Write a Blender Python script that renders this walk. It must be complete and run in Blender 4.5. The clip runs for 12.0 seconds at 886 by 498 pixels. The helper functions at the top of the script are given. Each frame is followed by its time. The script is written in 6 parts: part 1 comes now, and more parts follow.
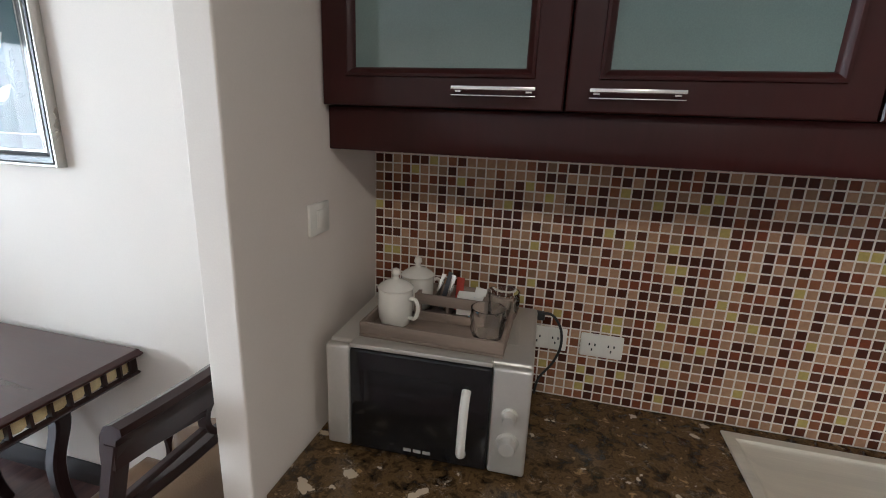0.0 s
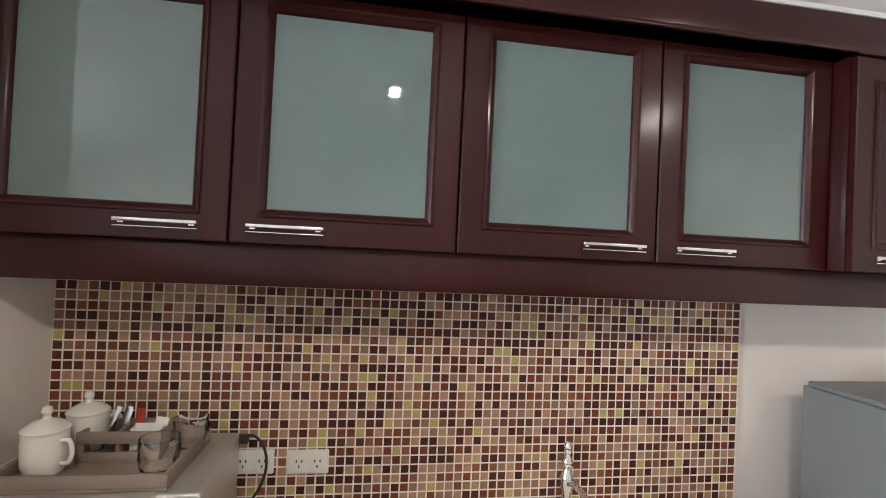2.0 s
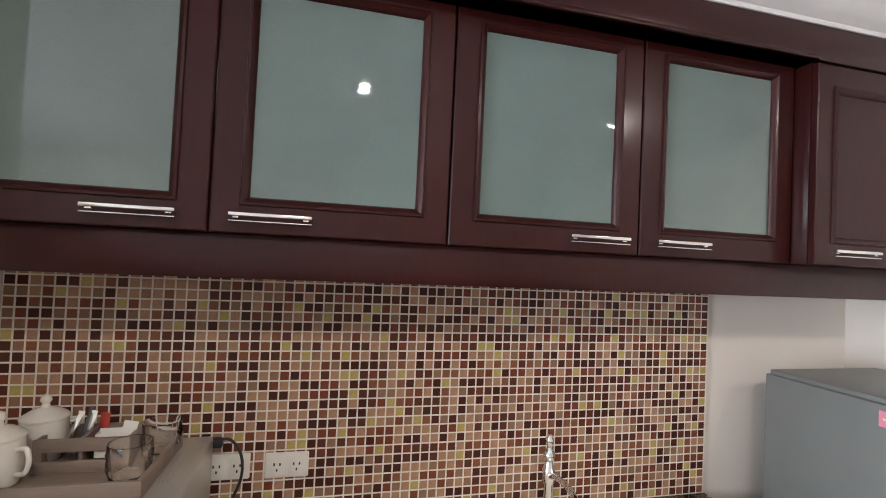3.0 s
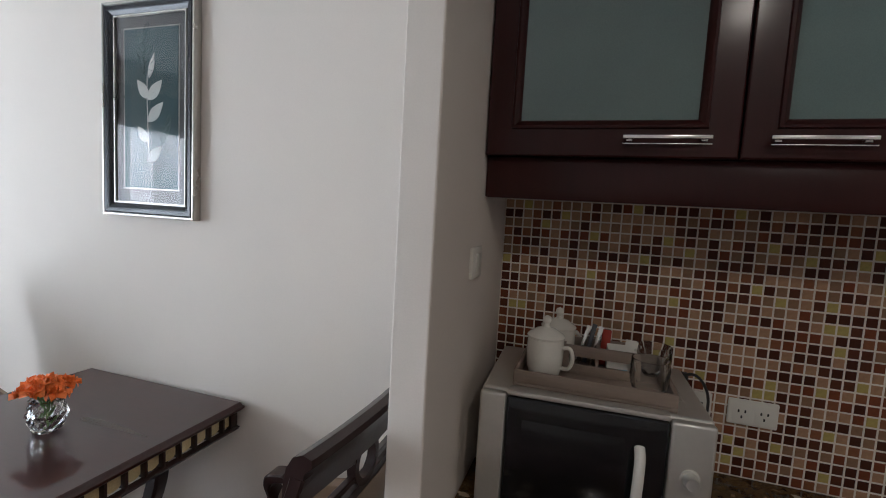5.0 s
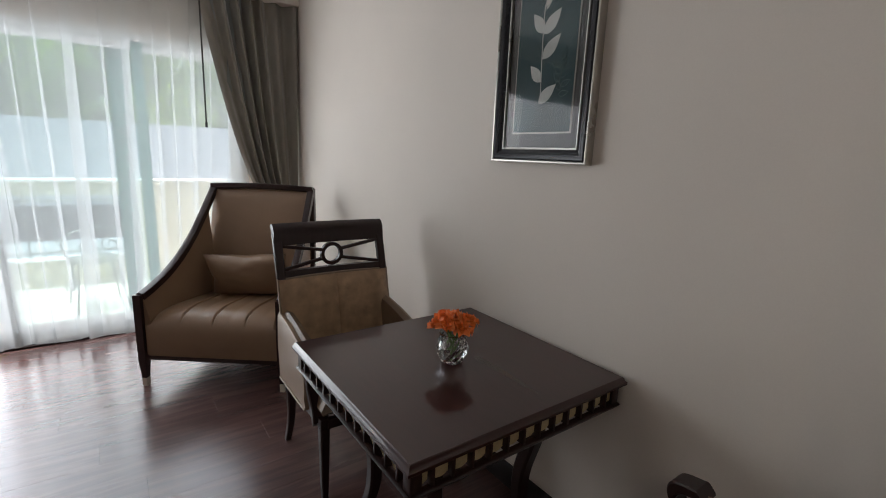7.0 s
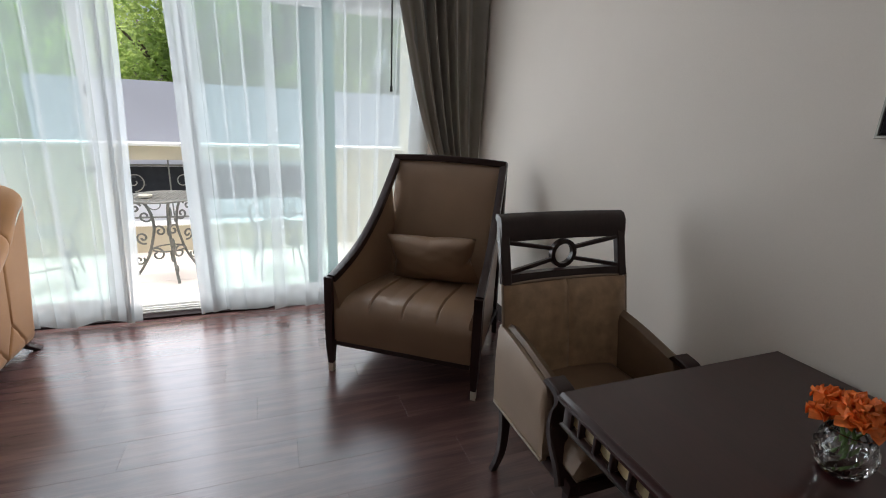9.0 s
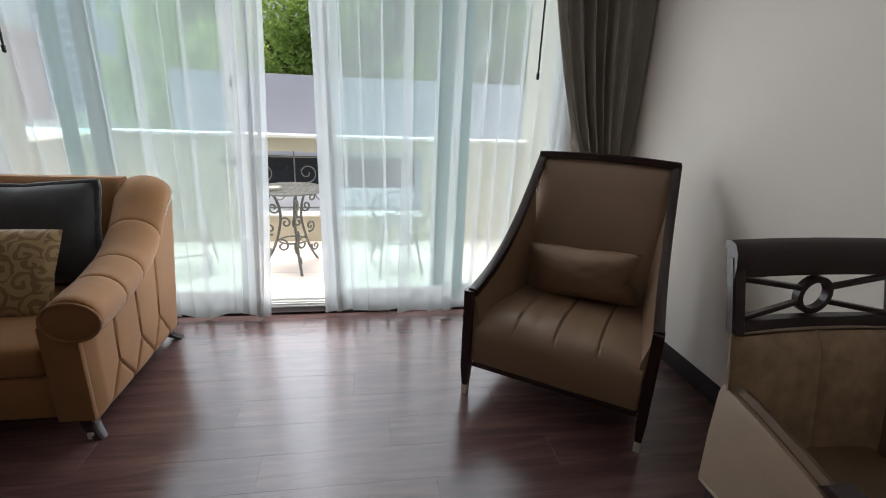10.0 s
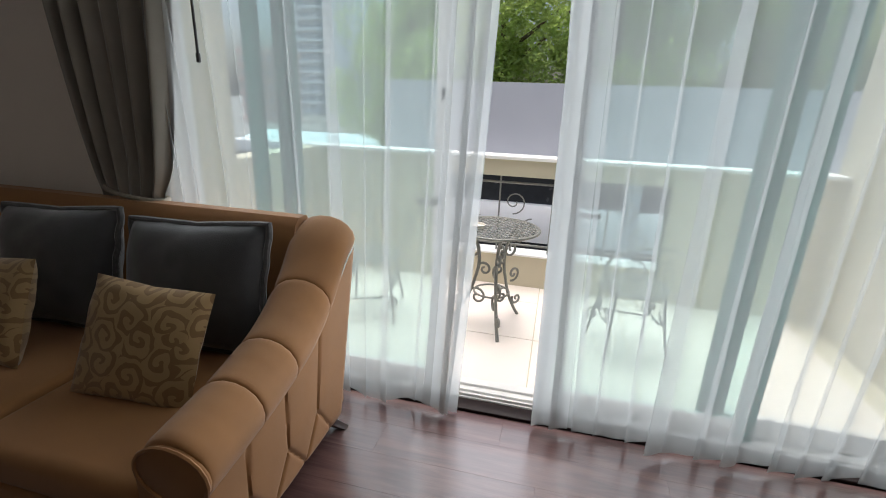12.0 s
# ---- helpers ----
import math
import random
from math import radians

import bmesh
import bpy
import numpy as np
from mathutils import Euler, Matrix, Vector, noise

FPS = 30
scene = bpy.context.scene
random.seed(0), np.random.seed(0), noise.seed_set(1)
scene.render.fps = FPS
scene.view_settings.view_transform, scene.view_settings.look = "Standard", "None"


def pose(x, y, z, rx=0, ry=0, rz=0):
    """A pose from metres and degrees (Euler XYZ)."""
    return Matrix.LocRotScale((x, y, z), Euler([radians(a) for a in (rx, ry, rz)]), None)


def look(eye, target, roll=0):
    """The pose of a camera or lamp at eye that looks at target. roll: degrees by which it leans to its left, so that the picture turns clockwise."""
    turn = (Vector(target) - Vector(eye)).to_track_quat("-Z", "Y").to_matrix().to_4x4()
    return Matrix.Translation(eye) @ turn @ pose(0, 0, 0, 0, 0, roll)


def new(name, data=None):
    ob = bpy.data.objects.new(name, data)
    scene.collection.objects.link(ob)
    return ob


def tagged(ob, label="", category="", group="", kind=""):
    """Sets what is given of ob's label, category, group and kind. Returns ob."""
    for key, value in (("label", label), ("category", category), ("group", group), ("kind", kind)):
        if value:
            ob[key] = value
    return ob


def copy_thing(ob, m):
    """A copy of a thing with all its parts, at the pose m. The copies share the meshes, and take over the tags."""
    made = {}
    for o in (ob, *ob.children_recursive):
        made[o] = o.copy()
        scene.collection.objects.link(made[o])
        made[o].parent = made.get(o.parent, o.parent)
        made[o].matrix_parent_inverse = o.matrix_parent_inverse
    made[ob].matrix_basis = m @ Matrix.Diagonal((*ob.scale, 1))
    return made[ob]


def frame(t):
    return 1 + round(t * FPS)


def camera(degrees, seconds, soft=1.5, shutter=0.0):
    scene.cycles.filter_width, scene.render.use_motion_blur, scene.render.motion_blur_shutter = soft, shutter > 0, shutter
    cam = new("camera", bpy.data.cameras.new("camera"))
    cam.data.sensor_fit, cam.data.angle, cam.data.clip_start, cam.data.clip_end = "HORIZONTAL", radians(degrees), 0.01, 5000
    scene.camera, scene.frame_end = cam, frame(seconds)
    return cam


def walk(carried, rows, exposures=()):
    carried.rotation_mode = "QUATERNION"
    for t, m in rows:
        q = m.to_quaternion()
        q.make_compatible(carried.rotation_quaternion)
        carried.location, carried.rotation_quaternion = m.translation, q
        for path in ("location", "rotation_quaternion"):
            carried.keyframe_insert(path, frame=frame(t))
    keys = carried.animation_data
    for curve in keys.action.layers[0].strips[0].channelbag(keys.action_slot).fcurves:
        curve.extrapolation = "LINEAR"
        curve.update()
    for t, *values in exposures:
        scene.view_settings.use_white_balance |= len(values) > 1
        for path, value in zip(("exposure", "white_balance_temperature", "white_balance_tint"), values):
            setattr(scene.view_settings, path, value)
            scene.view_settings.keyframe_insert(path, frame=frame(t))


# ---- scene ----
cam = camera(88.0, 12.0, soft=1.0)
PATH = [
    (0, (-0.009, 0.258, 1.628), (-0.485, 2.127, 1.099), 2.3),
    (0.5, (0.042, 0.191, 1.655), (-0.351, 2.137, 1.414), 3.1),
    (1, (0.098, 0.161, 1.66), (-0.058, 2.152, 1.562), 2.7),
    (1.5, (0.217, 0.148, 1.654), (0.296, 2.147, 1.64), 2.6),
    (2, (0.318, 0.137, 1.652), (0.613, 2.115, 1.681), 2.7),
    (2.5, (0.338, 0.148, 1.64), (0.79, 2.095, 1.709), 2.6),
    (2.7, (0.309, 0.165, 1.635), (0.811, 2.1, 1.701), 2.6),
    (4.5, (-0.143, 0.179, 1.518), (-0.42, 2.157, 1.409), 3.4),
    (5, (-0.297, 0.148, 1.523), (-0.922, 2.039, 1.344), 3.2),
    (5.5, (-0.451, 0.131, 1.485), (-1.419, 1.866, 1.259), 2.7),
    (6, (-0.557, 0.136, 1.445), (-1.79, 1.687, 1.171), 2.7),
    (6.5, (-0.643, 0.174, 1.44), (-2.077, 1.531, 1.117), 2.8),
    (7, (-0.749, 0.202, 1.431), (-2.338, 1.351, 1.035), 2.4),
    (7.2, (-0.789, 0.18, 1.422), (-2.42, 1.259, 1.003), 2.4),
    (8.8, (-1.382, 0.034, 1.413), (-3.162, 0.773, 0.876), 2.7),
    (9, (-1.451, 0.009, 1.429), (-3.246, 0.69, 0.872), 2.6),
    (9.5, (-1.632, -0.093, 1.426), (-3.47, 0.429, 0.833), 2.4),
    (10, (-1.864, -0.207, 1.421), (-3.742, 0.108, 0.811), 2.4),
    (10.5, (-2.13, -0.284, 1.424), (-4.026, -0.202, 0.794), 2.5),
    (11, (-2.363, -0.37, 1.43), (-4.258, -0.505, 0.802), 2.2),
    (11.5, (-2.641, -0.49, 1.458), (-4.515, -0.814, 0.839), 2.2),
    (12, (-2.94, -0.515, 1.454), (-4.79, -0.96, 0.839), 2.1),
]
EXPOSURE = [(0, 2.85, 5600, 7), (0.5, 2.6, 5800, 8), (1.0, 2.72, 6050, 10), (1.5, 3.7, 5800, 11), (2.0, 3.5, 5850, 11), (2.7, 3.45, 5900, 12), (4.5, 2.75, 5500, 10), (5.0, 2.0, 5700, 9),
            (5.5, 2.02, 6050, 11), (6.0, 1.75, 6000, 11), (6.5, 1.08, 6300, 12), (7.2, 0.98, 6300, 12), (9, 0.75, 6200, 11), (10.5, 0.55, 6200, 10), (11.5, 0.47, 6250, 11), (12, 0.32, 6300, 11)]
walk(cam, [(t, look(eye, target, roll)) for t, eye, target, roll in PATH], EXPOSURE)

# ---- world and light ----
world = bpy.data.worlds.new("world")
scene.world = world
world.use_nodes = True
wn = world.node_tree
sky = wn.nodes.new("ShaderNodeTexSky")
sky.sky_type = "NISHITA"
sky.sun_disc = False
sky.sun_elevation, sky.sun_rotation = radians(83), radians(211)
sky.air_density, sky.dust_density = 1.0, 7.0
wn.nodes["Background"].inputs["Strength"].default_value = 0.15
wn.links.new(sky.outputs["Color"], wn.nodes["Background"].inputs["Color"])

sun_data = bpy.data.lights.new("sun", "SUN")
sun_data.energy, sun_data.angle, sun_data.color = 2.5, radians(60), (1.0, 0.97, 0.93)
sun = new("sun", sun_data)
sun.matrix_world = look((-3, -5, 53), (0, 0, 0))

# daylight of the open sky, standing in the balcony door's opening
day_data = bpy.data.lights.new("door_daylight", "AREA")
day_data.shape, day_data.size, day_data.size_y, day_data.energy, day_data.color = "RECTANGLE", 3.4, 2.05, 45.0, (0.95, 0.985, 1.0)
day = new("door_daylight", day_data)
day.matrix_world = look((-4.885, -0.665, 1.12), (0, -0.665, 1.12))
# where the leaves stand open more of it comes in, past neither glass nor cloth
gap_data = bpy.data.lights.new("gap_daylight", "AREA")
gap_data.shape, gap_data.size, gap_data.size_y, gap_data.energy, gap_data.color = "RECTANGLE", 0.75, 2.05, 5.0, (0.97, 0.99, 1.0)
gap = new("gap_daylight", gap_data)
gap.matrix_world = look((-4.715, -0.69, 1.12), (0, -0.69, 1.12))


# ---- materials ----
def srgb(r, g, b):
    return tuple(((c / 255) / 12.92 if c <= 10 else ((c / 255 + 0.055) / 1.055) ** 2.4) for c in (r, g, b)) + (1.0,)


def mat(name, color, rough=0.5, metal=0.0, vary=0.12, scale=6.0, fine=120.0, bump=0.05, stretch=(1, 1, 1), coat=0.0, coat_rough=0.1,
        spec=0.5, sheen=0.0):
    """A surface with blotches, grain and fine relief, in object space metres."""
    m = bpy.data.materials.new(name)
    m.use_nodes = True
    nt = m.node_tree
    b = nt.nodes["Principled BSDF"]
    b.inputs["Metallic"].default_value = metal
    b.inputs["Specular IOR Level"].default_value = spec
    b.inputs["Coat Weight"].default_value = coat
    b.inputs["Coat Roughness"].default_value = coat_rough
    b.inputs["Sheen Weight"].default_value = sheen
    tc = nt.nodes.new("ShaderNodeTexCoord")
    mp = nt.nodes.new("ShaderNodeMapping")
    mp.inputs["Scale"].default_value = stretch
    nt.links.new(tc.outputs["Object"], mp.inputs["Vector"])
    n1 = nt.nodes.new("ShaderNodeTexNoise")
    n1.inputs["Scale"].default_value, n1.inputs["Detail"].default_value = scale, 5
    n2 = nt.nodes.new("ShaderNodeTexNoise")
    n2.inputs["Scale"].default_value, n2.inputs["Detail"].default_value = fine, 3
    for n in (n1, n2):
        nt.links.new(mp.outputs["Vector"], n.inputs["Vector"])
    add = nt.nodes.new("ShaderNodeMath")
    add.operation = "MULTIPLY_ADD"
    nt.links.new(n2.outputs["Fac"], add.inputs[0])
    add.inputs[1].default_value = 0.5
    nt.links.new(n1.outputs["Fac"], add.inputs[2])
    ramp = nt.nodes.new("ShaderNodeMapRange")
    ramp.inputs["From Min"].default_value, ramp.inputs["From Max"].default_value = 0.45, 1.05
    ramp.inputs["To Min"].default_value, ramp.inputs["To Max"].default_value = 1 - vary, 1 + vary
    nt.links.new(add.outputs[0], ramp.inputs["Value"])
    mul = nt.nodes.new("ShaderNodeVectorMath")
    mul.operation = "SCALE"
    mul.inputs[0].default_value = color[:3]
    nt.links.new(ramp.outputs["Result"], mul.inputs["Scale"])
    nt.links.new(mul.outputs["Vector"], b.inputs["Base Color"])
    rr = nt.nodes.new("ShaderNodeMapRange")
    rr.inputs["To Min"].default_value, rr.inputs["To Max"].default_value = max(rough - 0.08, 0.02), min(rough + 0.08, 1)
    nt.links.new(n1.outputs["Fac"], rr.inputs["Value"])
    nt.links.new(rr.outputs["Result"], b.inputs["Roughness"])
    bp = nt.nodes.new("ShaderNodeBump")
    bp.inputs["Strength"].default_value, bp.inputs["Distance"].default_value = bump, 0.01
    nt.links.new(n2.outputs["Fac"], bp.inputs["Height"])
    nt.links.new(bp.outputs["Normal"], b.inputs["Normal"])
    return m


def ramp_node(nt, stops, constant=False):
    r = nt.nodes.new("ShaderNodeValToRGB")
    if constant:
        r.color_ramp.interpolation = "CONSTANT"
    while len(r.color_ramp.elements) < len(stops):
        r.color_ramp.elements.new(0.5)
    for e, (p, c) in zip(r.color_ramp.elements, stops):
        e.position, e.color = p, c
    return r


def mosaic_mat(name, by_object):
    """Glass mosaic chips, each of one of five colours."""
    m = bpy.data.materials.new(name)
    m.use_nodes = True
    nt = m.node_tree
    b = nt.nodes["Principled BSDF"]
    info = nt.nodes.new("ShaderNodeObjectInfo" if by_object else "ShaderNodeNewGeometry")
    value = info.outputs["Random" if by_object else "Random Per Island"]
    r = ramp_node(nt, [(0.0, srgb(74, 36, 24)), (0.20, srgb(90, 50, 34)), (0.36, srgb(120, 64, 41)), (0.50, srgb(136, 88, 60)),
                       (0.60, srgb(174, 136, 106)), (0.82, srgb(144, 111, 86)), (0.945, srgb(184, 165, 98))], True)
    nt.links.new(value, r.inputs["Fac"])
    tc = nt.nodes.new("ShaderNodeTexCoord")
    n = nt.nodes.new("ShaderNodeTexNoise")
    n.inputs["Scale"].default_value, n.inputs["Detail"].default_value = 90, 4
    nt.links.new(tc.outputs["Object"], n.inputs["Vector"])
    mr = nt.nodes.new("ShaderNodeMapRange")
    mr.inputs["To Min"].default_value, mr.inputs["To Max"].default_value = 0.75, 1.25
    nt.links.new(n.outputs["Fac"], mr.inputs["Value"])
    s = nt.nodes.new("ShaderNodeVectorMath")
    s.operation = "SCALE"
    nt.links.new(r.outputs["Color"], s.inputs[0])
    nt.links.new(mr.outputs["Result"], s.inputs["Scale"])
    nt.links.new(s.outputs["Vector"], b.inputs["Base Color"])
    b.inputs["Roughness"].default_value = 0.34
    b.inputs["Specular IOR Level"].default_value = 0.2
    return m


def marble_mat(name):
    """Dark brown polished marble with pale veins and patches."""
    m = bpy.data.materials.new(name)
    m.use_nodes = True
    nt = m.node_tree
    b = nt.nodes["Principled BSDF"]
    tc = nt.nodes.new("ShaderNodeTexCoord")
    n = nt.nodes.new("ShaderNodeTexNoise")
    n.inputs["Scale"].default_value, n.inputs["Detail"].default_value, n.inputs["Distortion"].default_value = 30, 9, 0.35
    n.inputs["Roughness"].default_value = 0.65
    nt.links.new(tc.outputs["Object"], n.inputs["Vector"])
    r = ramp_node(nt, [(0.34, srgb(34, 25, 17)), (0.45, srgb(66, 50, 31)), (0.53, srgb(104, 80, 49)), (0.59, srgb(74, 56, 36)), (0.69, srgb(168, 134, 88))])
    nt.links.new(n.outputs["Fac"], r.inputs["Fac"])
    dist = nt.nodes.new("ShaderNodeMix")
    dist.data_type = "RGBA"
    dist.inputs["Factor"].default_value = 0.12
    nt.links.new(tc.outputs["Object"], dist.inputs["A"])
    nt.links.new(n.outputs["Color"], dist.inputs["B"])
    v = nt.nodes.new("ShaderNodeTexVoronoi")
    v.feature = "DISTANCE_TO_EDGE"
    v.inputs["Scale"].default_value = 22
    nt.links.new(dist.outputs["Result"], v.inputs["Vector"])
    rv = ramp_node(nt, [(0.0, (1, 1, 1, 1)), (0.035, (0, 0, 0, 1))])
    nt.links.new(v.outputs["Distance"], rv.inputs["Fac"])
    n3 = nt.nodes.new("ShaderNodeTexNoise")
    n3.inputs["Scale"].default_value, n3.inputs["Detail"].default_value = 17, 4
    nt.links.new(tc.outputs["Object"], n3.inputs["Vector"])
    rp = ramp_node(nt, [(0.645, (0, 0, 0, 1)), (0.66, (1, 1, 1, 1))])
    nt.links.new(n3.outputs["Fac"], rp.inputs["Fac"])
    rm = ramp_node(nt, [(0.50, (0, 0, 0, 1)), (0.66, (0.5, 0.5, 0.5, 1))])
    nt.links.new(n3.outputs["Fac"], rm.inputs["Fac"])
    vm = nt.nodes.new("ShaderNodeMath")
    vm.operation = "MULTIPLY"
    nt.links.new(rv.outputs["Color"], vm.inputs[0])
    nt.links.new(rm.outputs["Color"], vm.inputs[1])
    mx = nt.nodes.new("ShaderNodeMath")
    mx.operation = "MAXIMUM"
    nt.links.new(vm.outputs[0], mx.inputs[0])
    nt.links.new(rp.outputs["Color"], mx.inputs[1])
    mix = nt.nodes.new("ShaderNodeMix")
    mix.data_type = "RGBA"
    nt.links.new(mx.outputs[0], mix.inputs["Factor"])
    nt.links.new(r.outputs["Color"], mix.inputs["A"])
    mix.inputs["B"].default_value = srgb(196, 178, 152)
    nt.links.new(mix.outputs["Result"], b.inputs["Base Color"])
    b.inputs["Roughness"].default_value = 0.12
    return m


def plank_mat(name):
    """Red-brown laminate: grain along each board, each board a little different."""
    m = bpy.data.materials.new(name)
    m.use_nodes = True
    nt = m.node_tree
    b = nt.nodes["Principled BSDF"]
    tc = nt.nodes.new("ShaderNodeTexCoord")
    info = nt.nodes.new("ShaderNodeObjectInfo")
    off = nt.nodes.new("ShaderNodeVectorMath")
    off.operation = "SCALE"
    off.inputs[0].default_value = (37, 53, 11)
    nt.links.new(info.outputs["Random"], off.inputs["Scale"])
    ad = nt.nodes.new("ShaderNodeVectorMath")
    nt.links.new(tc.outputs["Object"], ad.inputs[0])
    nt.links.new(off.outputs["Vector"], ad.inputs[1])
    mp = nt.nodes.new("ShaderNodeMapping")
    mp.inputs["Scale"].default_value = (9, 0.9, 1)
    nt.links.new(ad.outputs["Vector"], mp.inputs["Vector"])
    n = nt.nodes.new("ShaderNodeTexNoise")
    n.inputs["Scale"].default_value, n.inputs["Detail"].default_value, n.inputs["Distortion"].default_value = 2.2, 8, 0.8
    nt.links.new(mp.outputs["Vector"], n.inputs["Vector"])
    mp2 = nt.nodes.new("ShaderNodeMapping")
    mp2.inputs["Scale"].default_value = (90, 4, 1)
    nt.links.new(ad.outputs["Vector"], mp2.inputs["Vector"])
    n2 = nt.nodes.new("ShaderNodeTexNoise")
    n2.inputs["Scale"].default_value, n2.inputs["Detail"].default_value = 2.0, 4
    nt.links.new(mp2.outputs["Vector"], n2.inputs["Vector"])
    a2 = nt.nodes.new("ShaderNodeMath")
    a2.operation = "MULTIPLY_ADD"
    nt.links.new(n2.outputs["Fac"], a2.inputs[0])
    a2.inputs[1].default_value = 0.35
    nt.links.new(n.outputs["Fac"], a2.inputs[2])
    r = ramp_node(nt, [(0.45, srgb(74, 54, 52)), (0.65, srgb(86, 62, 59)), (0.82, srgb(98, 72, 68))])
    nt.links.new(a2.outputs[0], r.inputs["Fac"])
    hs = nt.nodes.new("ShaderNodeHueSaturation")
    vr = nt.nodes.new("ShaderNodeMapRange")
    vr.inputs["To Min"].default_value, vr.inputs["To Max"].default_value = 0.96, 1.04
    nt.links.new(info.outputs["Random"], vr.inputs["Value"])
    nt.links.new(vr.outputs["Result"], hs.inputs["Value"])
    nt.links.new(r.outputs["Color"], hs.inputs["Color"])
    nt.links.new(hs.outputs["Color"], b.inputs["Base Color"])
    rr = nt.nodes.new("ShaderNodeMapRange")
    rr.inputs["To Min"].default_value, rr.inputs["To Max"].default_value = 0.19, 0.27
    nt.links.new(n.outputs["Fac"], rr.inputs["Value"])
    nt.links.new(rr.outputs["Result"], b.inputs["Roughness"])
    b.inputs["Specular IOR Level"].default_value = 0.85
    bp = nt.nodes.new("ShaderNodeBump")
    bp.inputs["Strength"].default_value, bp.inputs["Distance"].default_value = 0.06, 0.004
    nt.links.new(n2.outputs["Fac"], bp.inputs["Height"])
    nt.links.new(bp.outputs["Normal"], b.inputs["Normal"])
    return m


def thin_glass(name, tint, gloss=1.0, rough=0.0):
    """A clear pane: see-through, with the gloss of glass."""
    m = bpy.data.materials.new(name)
    m.use_nodes = True
    nt = m.node_tree
    out = nt.nodes["Material Output"]
    nt.nodes.remove(nt.nodes["Principled BSDF"])
    t = nt.nodes.new("ShaderNodeBsdfTransparent")
    t.inputs["Color"].default_value = tint
    g = nt.nodes.new("ShaderNodeBsdfGlossy")
    g.inputs["Roughness"].default_value = rough
    f = nt.nodes.new("ShaderNodeFresnel")
    f.inputs["IOR"].default_value = 1.5
    k = nt.nodes.new("ShaderNodeMath")
    k.operation = "MULTIPLY"
    k.inputs[1].default_value = gloss
    nt.links.new(f.outputs["Fac"], k.inputs[0])
    mix = nt.nodes.new("ShaderNodeMixShader")
    nt.links.new(k.outputs[0], mix.inputs["Fac"])
    nt.links.new(t.outputs[0], mix.inputs[1])
    nt.links.new(g.outputs[0], mix.inputs[2])
    nt.links.new(mix.outputs[0], out.inputs["Surface"])
    return m


def real_glass(name):
    m = bpy.data.materials.new(name)
    m.use_nodes = True
    b = m.node_tree.nodes["Principled BSDF"]
    b.inputs["Base Color"].default_value = (0.98, 0.99, 0.99, 1)
    b.inputs["Transmission Weight"].default_value = 1.0
    b.inputs["Roughness"].default_value = 0.0
    b.inputs["IOR"].default_value = 1.45
    return m


def sheer_mat(name, cover):
    """Thin voile: part of the light goes straight through, part is spread by the threads."""
    m = bpy.data.materials.new(name)
    m.use_nodes = True
    nt = m.node_tree
    out = nt.nodes["Material Output"]
    nt.nodes.remove(nt.nodes["Principled BSDF"])
    t = nt.nodes.new("ShaderNodeBsdfTransparent")
    tr = nt.nodes.new("ShaderNodeBsdfTranslucent")
    tr.inputs["Color"].default_value = (0.45, 0.475, 0.48, 1)
    d = nt.nodes.new("ShaderNodeBsdfDiffuse")
    d.inputs["Color"].default_value = (0.82, 0.82, 0.81, 1)
    m1 = nt.nodes.new("ShaderNodeMixShader")
    m1.inputs["Fac"].default_value = 0.5
    nt.links.new(tr.outputs[0], m1.inputs[1])
    nt.links.new(d.outputs[0], m1.inputs[2])
    tc = nt.nodes.new("ShaderNodeTexCoord")
    n = nt.nodes.new("ShaderNodeTexNoise")
    n.inputs["Scale"].default_value, n.inputs["Detail"].default_value = 7, 4
    nt.links.new(tc.outputs["Object"], n.inputs["Vector"])
    mr = nt.nodes.new("ShaderNodeMapRange")
    mr.inputs["To Min"].default_value, mr.inputs["To Max"].default_value = cover - 0.015, cover + 0.015
    nt.links.new(n.outputs["Fac"], mr.inputs["Value"])
    m2 = nt.nodes.new("ShaderNodeMixShader")
    nt.links.new(mr.outputs["Result"], m2.inputs["Fac"])
    nt.links.new(t.outputs[0], m2.inputs[1])
    nt.links.new(m1.outputs[0], m2.inputs[2])
    nt.links.new(m2.outputs[0], out.inputs["Surface"])
    return m


